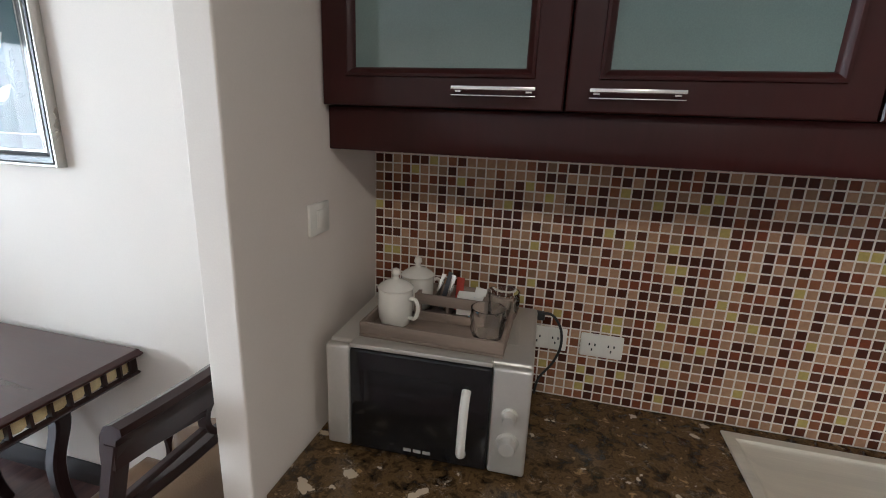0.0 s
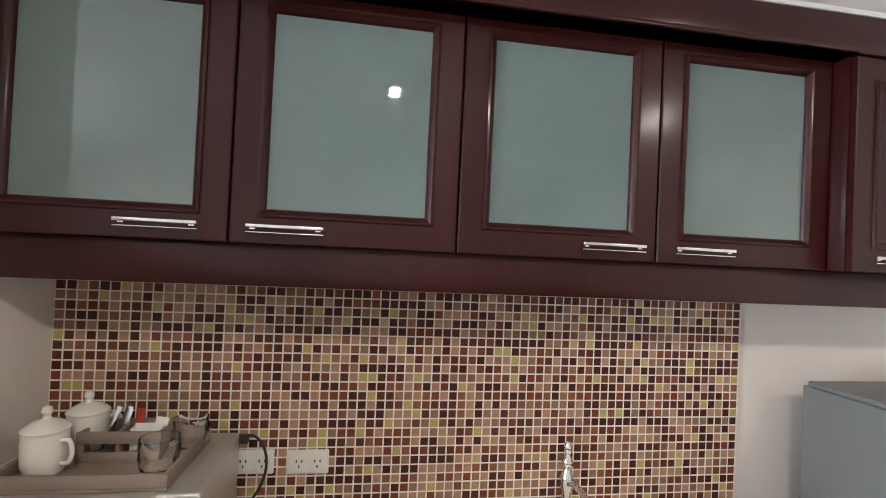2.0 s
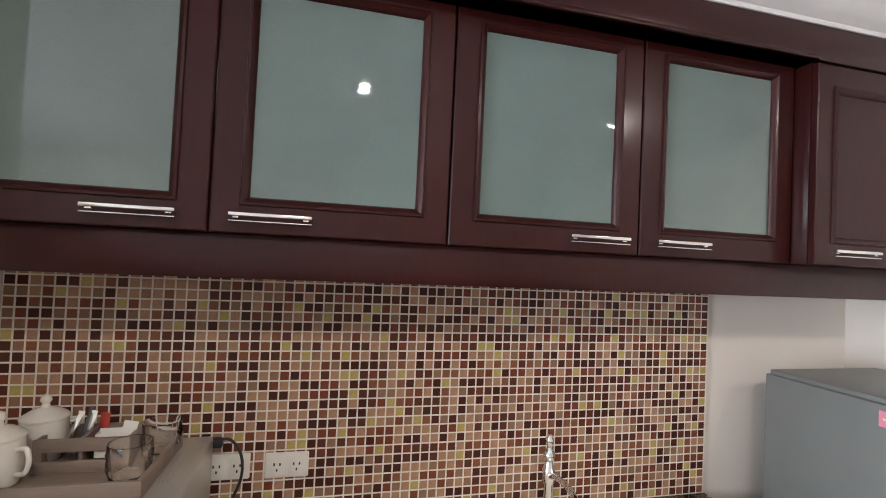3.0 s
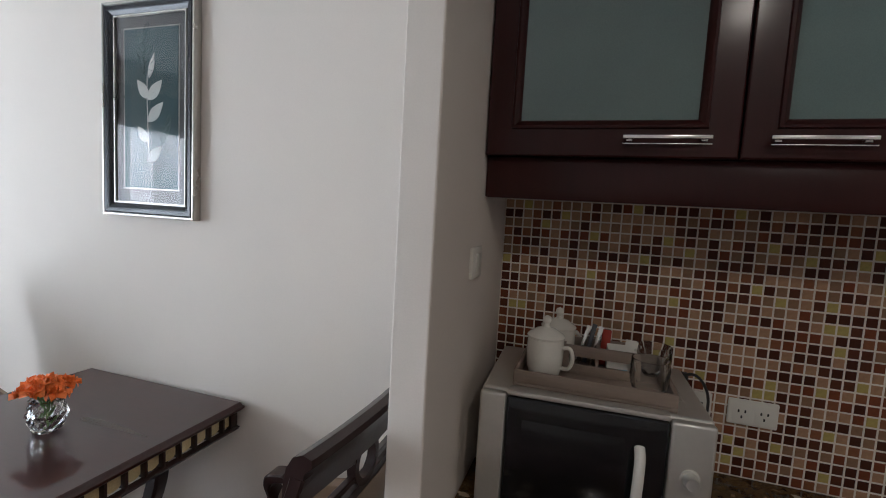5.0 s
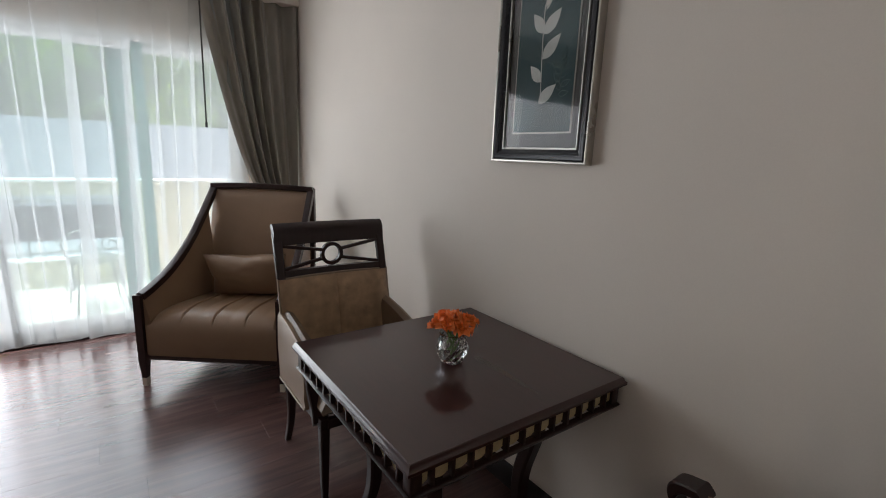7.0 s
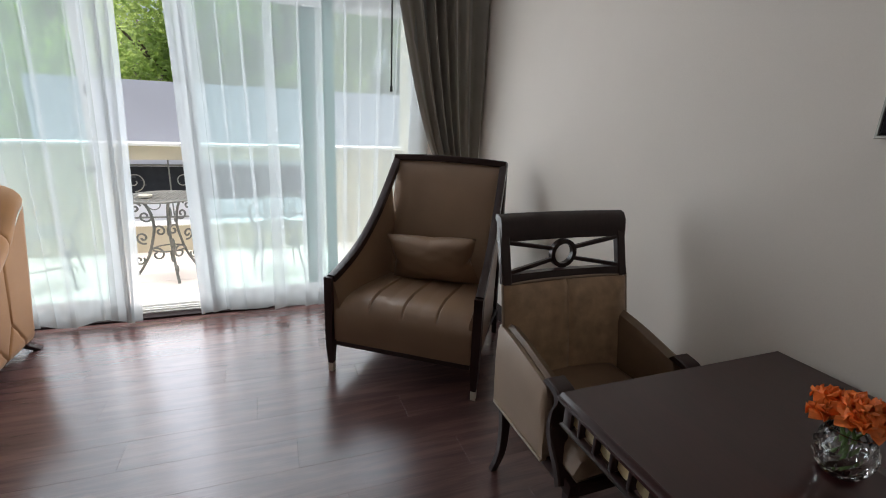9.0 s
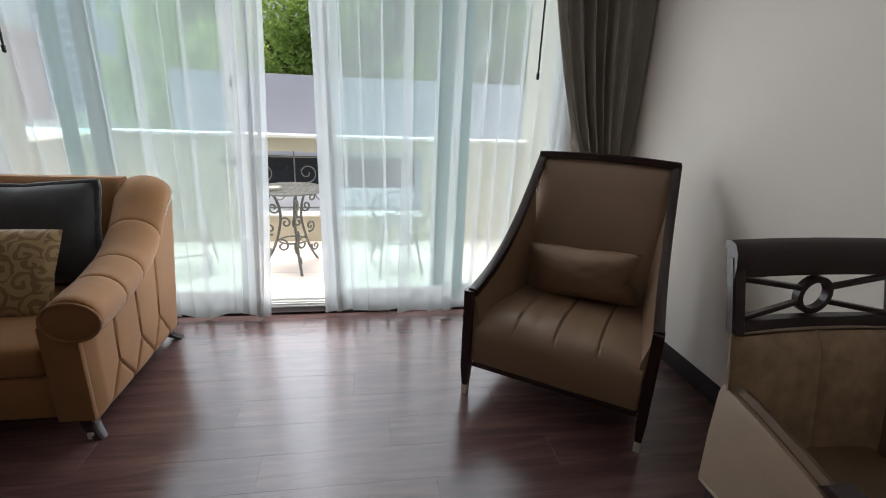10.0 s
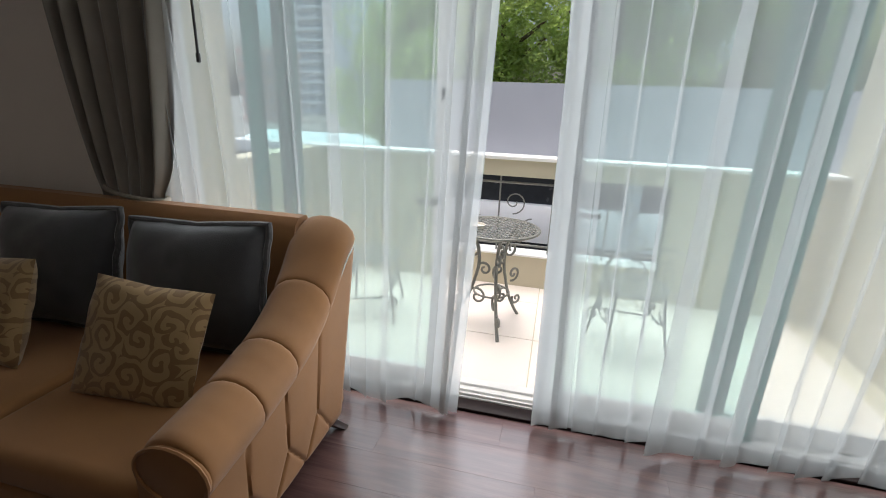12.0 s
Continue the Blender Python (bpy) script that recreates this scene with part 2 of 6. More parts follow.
def pattern_mat(name, ground, figure, scale=7.0, rough=0.6, sheen=0.2):
    """Woven scrolls in the cloth's plane: strokes that curl round scattered centres, this way or that."""
    m = bpy.data.materials.new(name)
    m.use_nodes = True
    nt = m.node_tree
    b = nt.nodes["Principled BSDF"]

    def calc(op, a, c=None, d=None):
        k = nt.nodes.new("ShaderNodeMath")
        k.operation = op
        for i, q in enumerate((a, c, d)):
            if q is None:
                continue
            if isinstance(q, float):
                k.inputs[i].default_value = q
            else:
                nt.links.new(q, k.inputs[i])
        return k.outputs[0]
    tc = nt.nodes.new("ShaderNodeTexCoord")
    n = nt.nodes.new("ShaderNodeTexNoise")
    n.inputs["Scale"].default_value, n.inputs["Detail"].default_value = scale * 1.6, 1.0
    nt.links.new(tc.outputs["Object"], n.inputs["Vector"])
    sep = nt.nodes.new("ShaderNodeSeparateXYZ")
    nt.links.new(tc.outputs["Object"], sep.inputs[0])
    wob = nt.nodes.new("ShaderNodeSeparateColor")
    nt.links.new(n.outputs["Color"], wob.inputs[0])
    flat = nt.nodes.new("ShaderNodeCombineXYZ")
    nt.links.new(calc("MULTIPLY_ADD", wob.outputs[0], 0.05, sep.outputs["X"]), flat.inputs["X"])
    nt.links.new(calc("MULTIPLY_ADD", wob.outputs[1], 0.05, sep.outputs["Z"]), flat.inputs["Y"])
    v = nt.nodes.new("ShaderNodeTexVoronoi")
    v.voronoi_dimensions = "2D"
    v.inputs["Scale"].default_value, v.inputs["Randomness"].default_value = scale, 0.8
    nt.links.new(flat.outputs[0], v.inputs["Vector"])
    off = nt.nodes.new("ShaderNodeVectorMath")
    off.operation = "SUBTRACT"
    nt.links.new(flat.outputs[0], off.inputs[0])
    nt.links.new(v.outputs["Position"], off.inputs[1])
    d = nt.nodes.new("ShaderNodeSeparateXYZ")
    nt.links.new(off.outputs["Vector"], d.inputs[0])
    hue = nt.nodes.new("ShaderNodeSeparateColor")
    nt.links.new(v.outputs["Color"], hue.inputs[0])
    hand = calc("MULTIPLY_ADD", calc("GREATER_THAN", hue.outputs[0], 0.5), 2.0, -1.0)
    turn = calc("MULTIPLY", calc("ARCTAN2", d.outputs["Y"], d.outputs["X"]), hand)
    curl = calc("MULTIPLY_ADD", v.outputs["Distance"], 15.0, turn)
    wave = calc("SINE", curl)
    edge = calc("MULTIPLY_ADD", n.outputs["Fac"], 1.5, wave)
    r = ramp_node(nt, [(0.46, (0, 0, 0, 1)), (0.50, (1, 1, 1, 1))])
    nt.links.new(calc("MULTIPLY_ADD", edge, 0.4, 0.1), r.inputs["Fac"])
    f = nt.nodes.new("ShaderNodeTexNoise")
    f.inputs["Scale"].default_value = 420
    nt.links.new(tc.outputs["Object"], f.inputs["Vector"])
    mix = nt.nodes.new("ShaderNodeMix")
    mix.data_type = "RGBA"
    nt.links.new(r.outputs["Color"], mix.inputs["Factor"])
    mix.inputs["A"].default_value, mix.inputs["B"].default_value = ground, figure
    nt.links.new(mix.outputs["Result"], b.inputs["Base Color"])
    b.inputs["Roughness"].default_value = rough
    b.inputs["Sheen Weight"].default_value = sheen
    bp = nt.nodes.new("ShaderNodeBump")
    bp.inputs["Strength"].default_value, bp.inputs["Distance"].default_value = 0.25, 0.002
    nt.links.new(f.outputs["Fac"], bp.inputs["Height"])
    nt.links.new(bp.outputs["Normal"], b.inputs["Normal"])
    return m


def leaf_mat(name):
    """Thin leaves: part of the light comes through; clumps differ in hue."""
    m = mat(name, (0.15, 0.22, 0.06, 1), 0.45, vary=0.6, scale=0.9, fine=30, bump=0.05)
    nt = m.node_tree
    b = nt.nodes["Principled BSDF"]
    t = nt.nodes.new("ShaderNodeBsdfTranslucent")
    t.inputs["Color"].default_value = (0.58, 0.72, 0.22, 1)
    mix = nt.nodes.new("ShaderNodeMixShader")
    mix.inputs["Fac"].default_value = 0.5
    nt.links.new(b.outputs[0], mix.inputs[1])
    nt.links.new(t.outputs[0], mix.inputs[2])
    nt.links.new(mix.outputs[0], nt.nodes["Material Output"].inputs["Surface"])
    return m


def lamp_mat(name, color, strength):
    m = bpy.data.materials.new(name)
    m.use_nodes = True
    b = m.node_tree.nodes["Principled BSDF"]
    b.inputs["Base Color"].default_value = color
    b.inputs["Emission Color"].default_value = color
    b.inputs["Emission Strength"].default_value = strength
    return m


WALL = mat("wall_paint", (0.775, 0.705, 0.635, 1), 0.75, vary=0.04, scale=1.6, fine=260, bump=0.04)
WHITE_PAINT = mat("white_paint", (0.84, 0.83, 0.81, 1), 0.6, vary=0.03, fine=200, bump=0.03)
MAHOGANY = mat("mahogany", srgb(52, 17, 15), 0.4, vary=0.28, scale=3, fine=60, bump=0.012, stretch=(1, 1, 0.15), coat=0.3, coat_rough=0.17, spec=0.2)
DARK_WOOD = mat("dark_stained_wood", srgb(42, 25, 23), 0.38, vary=0.3, scale=4, fine=80, bump=0.02, stretch=(1, 1, 0.2), coat=0.4, coat_rough=0.12, spec=0.25)
TABLE_WOOD = mat("table_veneer", srgb(52, 23, 21), 0.3, vary=0.3, scale=2.5, fine=50, bump=0.004, stretch=(0.25, 2.5, 1), coat=0.6, coat_rough=0.045, spec=0.3)
BASE_WOOD = mat("baseboard_wood", srgb(36, 26, 24), 0.55, vary=0.2, scale=3, fine=60, stretch=(0.2, 1, 1), spec=0.2)
PLANK = plank_mat("laminate_board")
# broad blotches in the base colour imitate cloudy reflections of the room
FROST = mat("frosted_glass", srgb(98, 118, 113), 0.6, vary=0.2, scale=2.6, fine=500, bump=0.0, coat=1.0, coat_rough=0.006, spec=0.3)
FROST.node_tree.nodes["Principled BSDF"].inputs["Coat IOR"].default_value = 1.8
CHROME = mat("chrome", (0.82, 0.82, 0.8, 1), 0.16, 1.0, vary=0.05, bump=0.01)
MARBLE = marble_mat("brown_marble")
GROUT = mat("grout", srgb(232, 224, 212), 0.85, vary=0.12, scale=14, fine=300, bump=0.2)
MOSAIC_SOLO = mosaic_mat("mosaic_chip", True)
MOSAIC_BULK = mosaic_mat("mosaic_chips", False)
SILVER = mat("silver_plastic", srgb(202, 198, 190), 0.32, 0.55, vary=0.05, bump=0.02)
BLACK_GLOSS = mat("black_glass", (0.010, 0.010, 0.011, 1), 0.06, vary=0.05, bump=0.0)
DARK_MESH = mat("dark_mesh", (0.006, 0.006, 0.007, 1), 0.16, vary=0.2, scale=300, bump=0.02)
BLACK = mat("black_plastic", (0.02, 0.02, 0.02, 1), 0.45, bump=0.03)
WHITE_PLASTIC = mat("white_plastic", (0.78, 0.75, 0.68, 1), 0.35, vary=0.03, bump=0.01)
PORCELAIN = mat("cream_porcelain", (0.74, 0.70, 0.62, 1), 0.18, vary=0.04, bump=0.01)
TRAY_WOOD = mat("grey_brown_tray_wood", srgb(132, 116, 104), 0.5, vary=0.2, scale=6, fine=80, stretch=(0.3, 2, 2), bump=0.05)
STEEL = mat("brushed_steel", (0.76, 0.71, 0.60, 1), 0.48, 0.4, vary=0.1, stretch=(0.1, 4, 1), bump=0.03)
FRIDGE_GREY = mat("grey_enamel", srgb(120, 122, 120), 0.38, vary=0.06, fine=300, bump=0.05)
PINK = mat("pink_paper", srgb(226, 140, 160), 0.6, vary=0.05)
CLEAR = thin_glass("clear_glass", (0.84, 0.95, 0.93, 1))
TEAL_GLASS = thin_glass("green_tinted_glass", (0.60, 0.85, 0.815, 1))
CUT_GLASS = real_glass("cut_glass")
PICTURE_GLASS = thin_glass("picture_glass", (0.95, 0.96, 0.96, 1), gloss=1.0)
SHEER = sheer_mat("voile", 0.35)
SHEER_HEM = sheer_mat("voile_hem", 0.48)
DRAPE = mat("taupe_satin_drape", srgb(128, 121, 110), 0.38, vary=0.14, scale=5, fine=380, bump=0.06, sheen=0.4)
CORD = mat("silver_cord", srgb(150, 142, 128), 0.6, vary=0.3, scale=60, fine=300)
LEATHER = mat("brown_leather", srgb(137, 111, 88), 0.36, vary=0.08, scale=7, fine=240, bump=0.08)
DARK_LEATHER = mat("dark_brown_leather", srgb(110, 87, 66), 0.38, vary=0.16, scale=9, fine=240, bump=0.12)
PALE_LEATHER = mat("taupe_leather", srgb(146, 125, 105), 0.36, vary=0.1, scale=7, fine=240, bump=0.12)
DAMASK = mat("blotched_suede", srgb(160, 131, 101), 0.6, vary=0.42, scale=17, fine=300, bump=0.12, sheen=0.25)
SOFA_CLOTH = mat("amber_suede_cloth", srgb(142, 98, 54), 0.85, vary=0.12, scale=6, fine=420, bump=0.12, sheen=0.15)
DARK_VELVET = mat("slate_velvet", srgb(46, 46, 47), 0.75, vary=0.45, scale=11, fine=300, bump=0.2, sheen=0.5)
VELVET_CORD = mat("grey_velvet_cord", srgb(60, 59, 58), 0.8, vary=0.6, scale=60, fine=300, bump=0.4, sheen=0.5)
SCROLL_CLOTH = pattern_mat("gold_scroll_cloth", srgb(156, 128, 85), srgb(122, 93, 55), scale=10.0, rough=0.5)
PEWTER = mat("pewter_frame", srgb(34, 34, 38), 0.24, 0.3, vary=0.12, bump=0.03)
SILVER_LEAF = mat("silver_edge", srgb(176, 172, 164), 0.3, 0.8, vary=0.08)
MOUNT_GREY = mat("grey_mount", srgb(84, 82, 80), 0.8, vary=0.05)
TEAL_PRINT = mat("teal_print", srgb(52, 78, 80), 0.8, vary=0.35, scale=5)
PALE_PRINT = mat("pale_print", srgb(206, 206, 200), 0.8, vary=0.12, scale=20)
FAINT_PRINT = mat("faint_print", srgb(104, 128, 126), 0.8)
ORANGE = mat("orange_petal", srgb(238, 122, 46), 0.55, vary=0.3, scale=30, fine=200, bump=0.2)
GREEN_STEM = mat("green_stem", srgb(92, 120, 60), 0.6, vary=0.2, scale=30)
GOLD_BLOCK = mat("gilt_block", srgb(204, 186, 144), 0.4, 0.15, vary=0.25, scale=20, fine=200)
CREAM_RENDER = mat("cream_render", (0.54, 0.49, 0.37, 1), 0.85, vary=0.06, scale=1.5, fine=200, bump=0.1)
CONCRETE = mat("grey_render", (0.56, 0.56, 0.57, 1), 0.9, vary=0.07, scale=0.8, fine=80, bump=0.1)
BALCONY_TILE = mat("balcony_tile", (0.78, 0.71, 0.65, 1), 0.5, vary=0.08, scale=2, fine=120, bump=0.04)
IRON = mat("grey_painted_iron", srgb(122, 122, 116), 0.5, 0.2, vary=0.2, scale=30, fine=200, bump=0.1)
ALUMINIUM = mat("white_aluminium", (0.72, 0.72, 0.70, 1), 0.4, vary=0.04, bump=0.01)
BARK = mat("bark", (0.12, 0.09, 0.065, 1), 0.9, vary=0.35, scale=12, fine=80, bump=0.4)
LEAF = leaf_mat("leaf")
GROUND = mat("ground_far", (0.17, 0.17, 0.16, 1), 0.9, vary=0.3, scale=0.05, fine=4, bump=0.1)
# near-black colour standing for the unlit depth of the parking bays
BAY_SHADE = mat("bay_shade", (0.02, 0.022, 0.025, 1), 0.25, vary=0.2)
TOWER = mat("tower_render", (0.62, 0.64, 0.66, 1), 0.85, vary=0.06, scale=0.2, fine=3)
TOWER_PINK = mat("tower_pink_render", (0.58, 0.40, 0.34, 1), 0.85, vary=0.08, scale=0.2, fine=3)
# distance haze is mixed into this glazing colour, paler than the real panes
TOWER_GLASS = mat("hazy_far_glazing", srgb(140, 152, 160), 0.4, vary=0.15)
GASKET = mat("green_grey_gasket", srgb(24, 104, 92), 0.5, vary=0.1)
ROOF_BLUE = mat("pale_roof_sheet", (0.55, 0.66, 0.68, 1), 0.5, vary=0.1, scale=0.5, fine=8)
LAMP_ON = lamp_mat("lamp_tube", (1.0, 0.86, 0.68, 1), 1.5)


# ---- mesh helpers ----
def part(name, bm, material, parent=None, label="", smooth=True, kind=""):
    """One mesh object from a bmesh, under a thing, a part or nothing."""
    me = bpy.data.meshes.new(name)
    bmesh.ops.recalc_face_normals(bm, faces=bm.faces)
    bm.to_mesh(me)
    bm.free()
    me.materials.append(material)
    if smooth:
        for p in me.polygons:
            p.use_smooth = True
        me.set_sharp_from_angle(angle=radians(38))
    ob = new(name, me)
    if parent is not None:
        ob.parent = parent
    if label:
        tagged(ob, label)
    if kind:
        tagged(ob, kind=kind)
    return ob


def thing(name, m, label, category, group=""):
    ob = new(name)
    ob.matrix_world = m
    ob.empty_display_size = 0.1
    return tagged(ob, label, category, group)


def box(x0, x1, y0, y1, z0, z1, bevel=0.0, seg=2, bm=None):
    own = bm is None
    bm = bmesh.new() if own else bm
    r = bmesh.ops.create_cube(bm, size=1.0)
    bmesh.ops.scale(bm, vec=(abs(x1 - x0), abs(y1 - y0), abs(z1 - z0)), verts=r["verts"])
    bmesh.ops.translate(bm, vec=((x0 + x1) / 2, (y0 + y1) / 2, (z0 + z1) / 2), verts=r["verts"])
    if bevel:
        edges = list({e for v in r["verts"] for e in v.link_edges})
        bmesh.ops.bevel(bm, geom=edges, offset=bevel, segments=seg, affect="EDGES", profile=0.5)
    return bm


def loft(rings, closed=False, cap=True, bm=None):
    """Skins a row of rings of equally many points."""
    bm = bmesh.new() if bm is None else bm
    rows = [[bm.verts.new(p) for p in ring] for ring in rings]
    n = len(rows[0])
    pairs = list(zip(rows, rows[1:])) + ([(rows[-1], rows[0])] if closed else [])
    for a, b in pairs:
        for i in range(n):
            bm.faces.new((a[i], a[(i + 1) % n], b[(i + 1) % n], b[i]))
    if cap and not closed:
        bm.faces.new(rows[0][::-1])
        bm.faces.new(rows[-1])
    return bm


def sheet(fn, nu, nv, bm=None):
    """A grid of points fn(u, v)."""
    bm = bmesh.new() if bm is None else bm
    g = [[bm.verts.new(fn(i / nu, j / nv)) for j in range(nv + 1)] for i in range(nu + 1)]
    for i in range(nu):
        for j in range(nv):
            bm.faces.new((g[i][j], g[i + 1][j], g[i + 1][j + 1], g[i][j + 1]))
    return bm


def lathe(profile, n=24, at=(0, 0, 0), bm=None):
    """Turns (radius, height) pairs about the upright axis through at."""
    rings = []
    for r, z in profile:
        rings.append([(at[0] + max(r, 1e-4) * math.cos(2 * math.pi * k / n), at[1] + max(r, 1e-4) * math.sin(2 * math.pi * k / n), at[2] + z) for k in range(n)])
    return loft(rings, bm=bm)


def curve_points(points, steps=8, closed=False):
    """A smooth run of points through those given."""
    pts = [Vector(p) for p in points]
    out = []
    n = len(pts)
    spans = n if closed else n - 1
    for i in range(spans):
        p1, p2 = pts[i], pts[(i + 1) % n]
        p0 = pts[(i - 1) % n] if closed or i > 0 else p1 * 2 - p2
        p3 = pts[(i + 2) % n] if closed or i + 2 < n else p2 * 2 - p1
        for k in range(steps):
            t = k / steps
            out.append(0.5 * ((2 * p1) + (p2 - p0) * t + (2 * p0 - 5 * p1 + 4 * p2 - p3) * t * t + (3 * p1 - p0 - 3 * p2 + p3) * t ** 3))
    if not closed:
        out.append(pts[-1])
    return out


def tube(points, r, n=8, closed=False, r_end=None, bm=None):
    """A round rod along the points."""
    pts = [Vector(p) for p in points]
    rings = []
    up = Vector((0.13, 0.21, 0.97)).normalized()
    m = len(pts)
    for i, p in enumerate(pts):
        a = pts[(i - 1) % m] if closed or i > 0 else p
        b = pts[(i + 1) % m] if closed or i + 1 < m else p
        d = (b - a).normalized()
        s = d.cross(up)
        if s.length < 1e-3:
            s = d.cross(Vector((1, 0, 0)))
        s.normalize()
        u = s.cross(d).normalized()
        if i:
            flat = (prev - d * prev.dot(d))
            if flat.length > 1e-3:
                s = flat.normalized()
                u = s.cross(d).normalized()
        prev = s
        rr = r if r_end is None else r + (r_end - r) * i / max(m - 1, 1)
        rings.append([p + (s * math.cos(2 * math.pi * k / n) + u * math.sin(2 * math.pi * k / n)) * rr for k in range(n)])
    return loft(rings, closed=closed, bm=bm)


def bar(points, wx, wy, axis_u, axis_v, w_end=None, bm=None):
    """A square-section rod with slightly eased corners; widths along two fixed axes."""
    u, v = Vector(axis_u), Vector(axis_v)
    rings = []
    m = len(points)
    for i, p in enumerate(points):
        k = 1 if w_end is None else 1 + (w_end - 1) * i / (m - 1)
        a, b = wx * k / 2, wy * k / 2
        e = min(a, b) * 0.3
        rings.append([Vector(p) + u * s + v * t for s, t in ((a, -b + e), (a, b - e), (a - e, b), (-a + e, b), (-a, b - e), (-a, -b + e), (-a + e, -b), (a - e, -b))])
    return loft(rings, bm=bm)


def slab(poly, axis, lo, hi, bevel=0.0, bm=None):
    """A flat outline given as pairs, pulled from lo to hi along an axis ('x', 'y' or 'z')."""
    def at(p, h):
        a, b = p
        return {"x": (h, a, b), "y": (a, h, b), "z": (a, b, h)}[axis]
    own = bmesh.new() if bm is None else bm
    lo_v = [own.verts.new(at(p, lo)) for p in poly]
    hi_v = [own.verts.new(at(p, hi)) for p in poly]
    n = len(poly)
    f = [own.faces.new(lo_v[::-1]), own.faces.new(hi_v)]
    for i in range(n):
        own.faces.new((lo_v[i], lo_v[(i + 1) % n], hi_v[(i + 1) % n], hi_v[i]))
    if bevel:
        edges = list({e for face in f for e in face.edges})
        bmesh.ops.bevel(own, geom=edges, offset=bevel, segments=2, affect="EDGES", profile=0.5)
    return own


def pillow(w, h, d, n=22, pinch=0.06):
    """A stuffed cushion in the local xz plane, thick along y."""
    bm = bmesh.new()
    for side in (1, -1):
        def fn(a, b):
            x, z = 2 * a - 1, 2 * b - 1
            puff = ((1 - x * x) * (1 - z * z)) ** 0.42
            k = 1 - pinch * (1 - abs(x * z) ** 0.8) * max(x * x, z * z)
            wob = 0.010 * noise.noise(Vector((x * 2.3, z * 2.3, side * 3.1 + w))) + 0.006 * noise.noise(Vector((x * 5.1, z * 5.1, side * 1.7 + h)))
            return (x * w / 2 * k, side * (d / 2 * puff + wob * puff), z * h / 2 * k)
        sheet(fn, n, n, bm)
    bmesh.ops.remove_doubles(bm, verts=bm.verts, dist=0.0008)
    return bm


def scroll(cx, cz, r, turns, start, grow=1, n=26):
    """A spiral in a plane, as pairs, winding in to (cx, cz)."""
    out = []
    for i in range(n + 1):
        t = i / n
        a = start + grow * turns * 2 * math.pi * t
        rr = r * (1 - 0.82 * t)
        out.append((cx + rr * math.cos(a), cz + rr * math.sin(a)))
    return out


# ---- setting ----
def struct(name, bm, material, label, smooth=False):
    return tagged(part(name, bm, material, smooth=smooth), label, name.split("_")[0], kind="structure")


X_W, X_E, X_H, Y_N, Y_S, Z_C = -4.90, 2.29, 3.60, 1.54, -4.3, 2.75
floor = struct("floor", box(X_W - 0.2, X_H + 0.2, Y_S - 0.2, 1.8, -0.14, -0.012), BASE_WOOD, "dark red-brown laminate floor with satin sheen")
wall_north = struct("wall_north", box(X_W - 0.2, -0.655, Y_N, Y_N + 0.2, -0.1, Z_C), WALL, "plain warm cream painted dining wall")
wall_kitchen = struct("wall_kitchen", box(-0.655, X_E + 0.2, 1.60, 1.80, -0.1, Z_C), WALL, "cream painted wall behind the kitchen counter")
wall_fridge = struct("wall_fridge", box(X_E, X_E + 0.2, 0.78, 1.60, -0.1, Z_C), WALL, "short cream painted wall beside the fridge")
wall_hall = struct("wall_hall", box(X_E + 0.2, X_H, 0.78, 0.98, -0.1, Z_C), WALL, "plain cream painted wall of the entrance hall")
wall_east = struct("wall_east", box(X_H, X_H + 0.2, Y_S - 0.2, 0.98, -0.1, Z_C), WALL, "plain cream painted end wall of the hall")
wall_south = struct("wall_south", box(X_W, X_H, Y_S - 0.2, Y_S, -0.1, Z_C), WALL, "plain cream painted wall")
partition = struct("wall_partition", box(-0.652, -0.575, 0.935, 1.60, 0, Z_C, 0.004), WALL, "narrow cream painted partition beside the kitchen")
wb = box(X_W - 0.2, X_W, Y_S, -2.45, -0.1, Z_C)
box(X_W - 0.2, X_W, 1.12, Y_N, -0.1, Z_C, bm=wb)
box(X_W - 0.2, X_W, -2.45, 1.12, 2.20, Z_C, bm=wb)
wall_west = struct("wall_west", wb, WALL, "cream painted wall round the wide balcony door")
ceiling = struct("ceiling", box(X_W - 0.2, X_H + 0.2, Y_S - 0.2, 1.8, Z_C, Z_C + 0.2), WHITE_PAINT, "plain white ceiling")
kc = box(-0.574, X_E, 0.86, 1.599, 2.46, 2.749)
kitchen_ceiling = struct("ceiling_kitchen", kc, WHITE_PAINT, "lower white ceiling over the kitchen")
pelmet = struct("trim_pelmet", box(X_W + 0.002, -4.71, Y_S + 0.002, Y_N - 0.002, 2.56, Z_C - 0.002, 0.004), WALL, "cream painted curtain pelmet under the ceiling")


def crown():
    """White cove moulding over the kitchen cabinets."""
    prof = [(1.215, 2.362), (1.20, 2.362), (1.195, 2.372), (1.17, 2.382), (1.145, 2.402), (1.13, 2.428), (1.118, 2.434), (1.10, 2.436), (1.09, 2.459), (1.215, 2.459)]
    return slab([(y, z) for y, z in prof], "x", -0.572, X_E - 0.002)


struct("trim_crown", crown(), WHITE_PAINT, "white cove moulding above the kitchen cabinets", smooth=True)


def baseboard(name, x0, x1, y):
    prof = [(y - 0.002, 0.0), (y - 0.018, 0.0), (y - 0.018, 0.07), (y - 0.013, 0.078), (y - 0.013, 0.092), (y - 0.006, 0.104), (y - 0.002, 0.104)]
    return struct(name, slab(prof, "x", x0, x1), BASE_WOOD, "dark brown moulded baseboard", smooth=True)


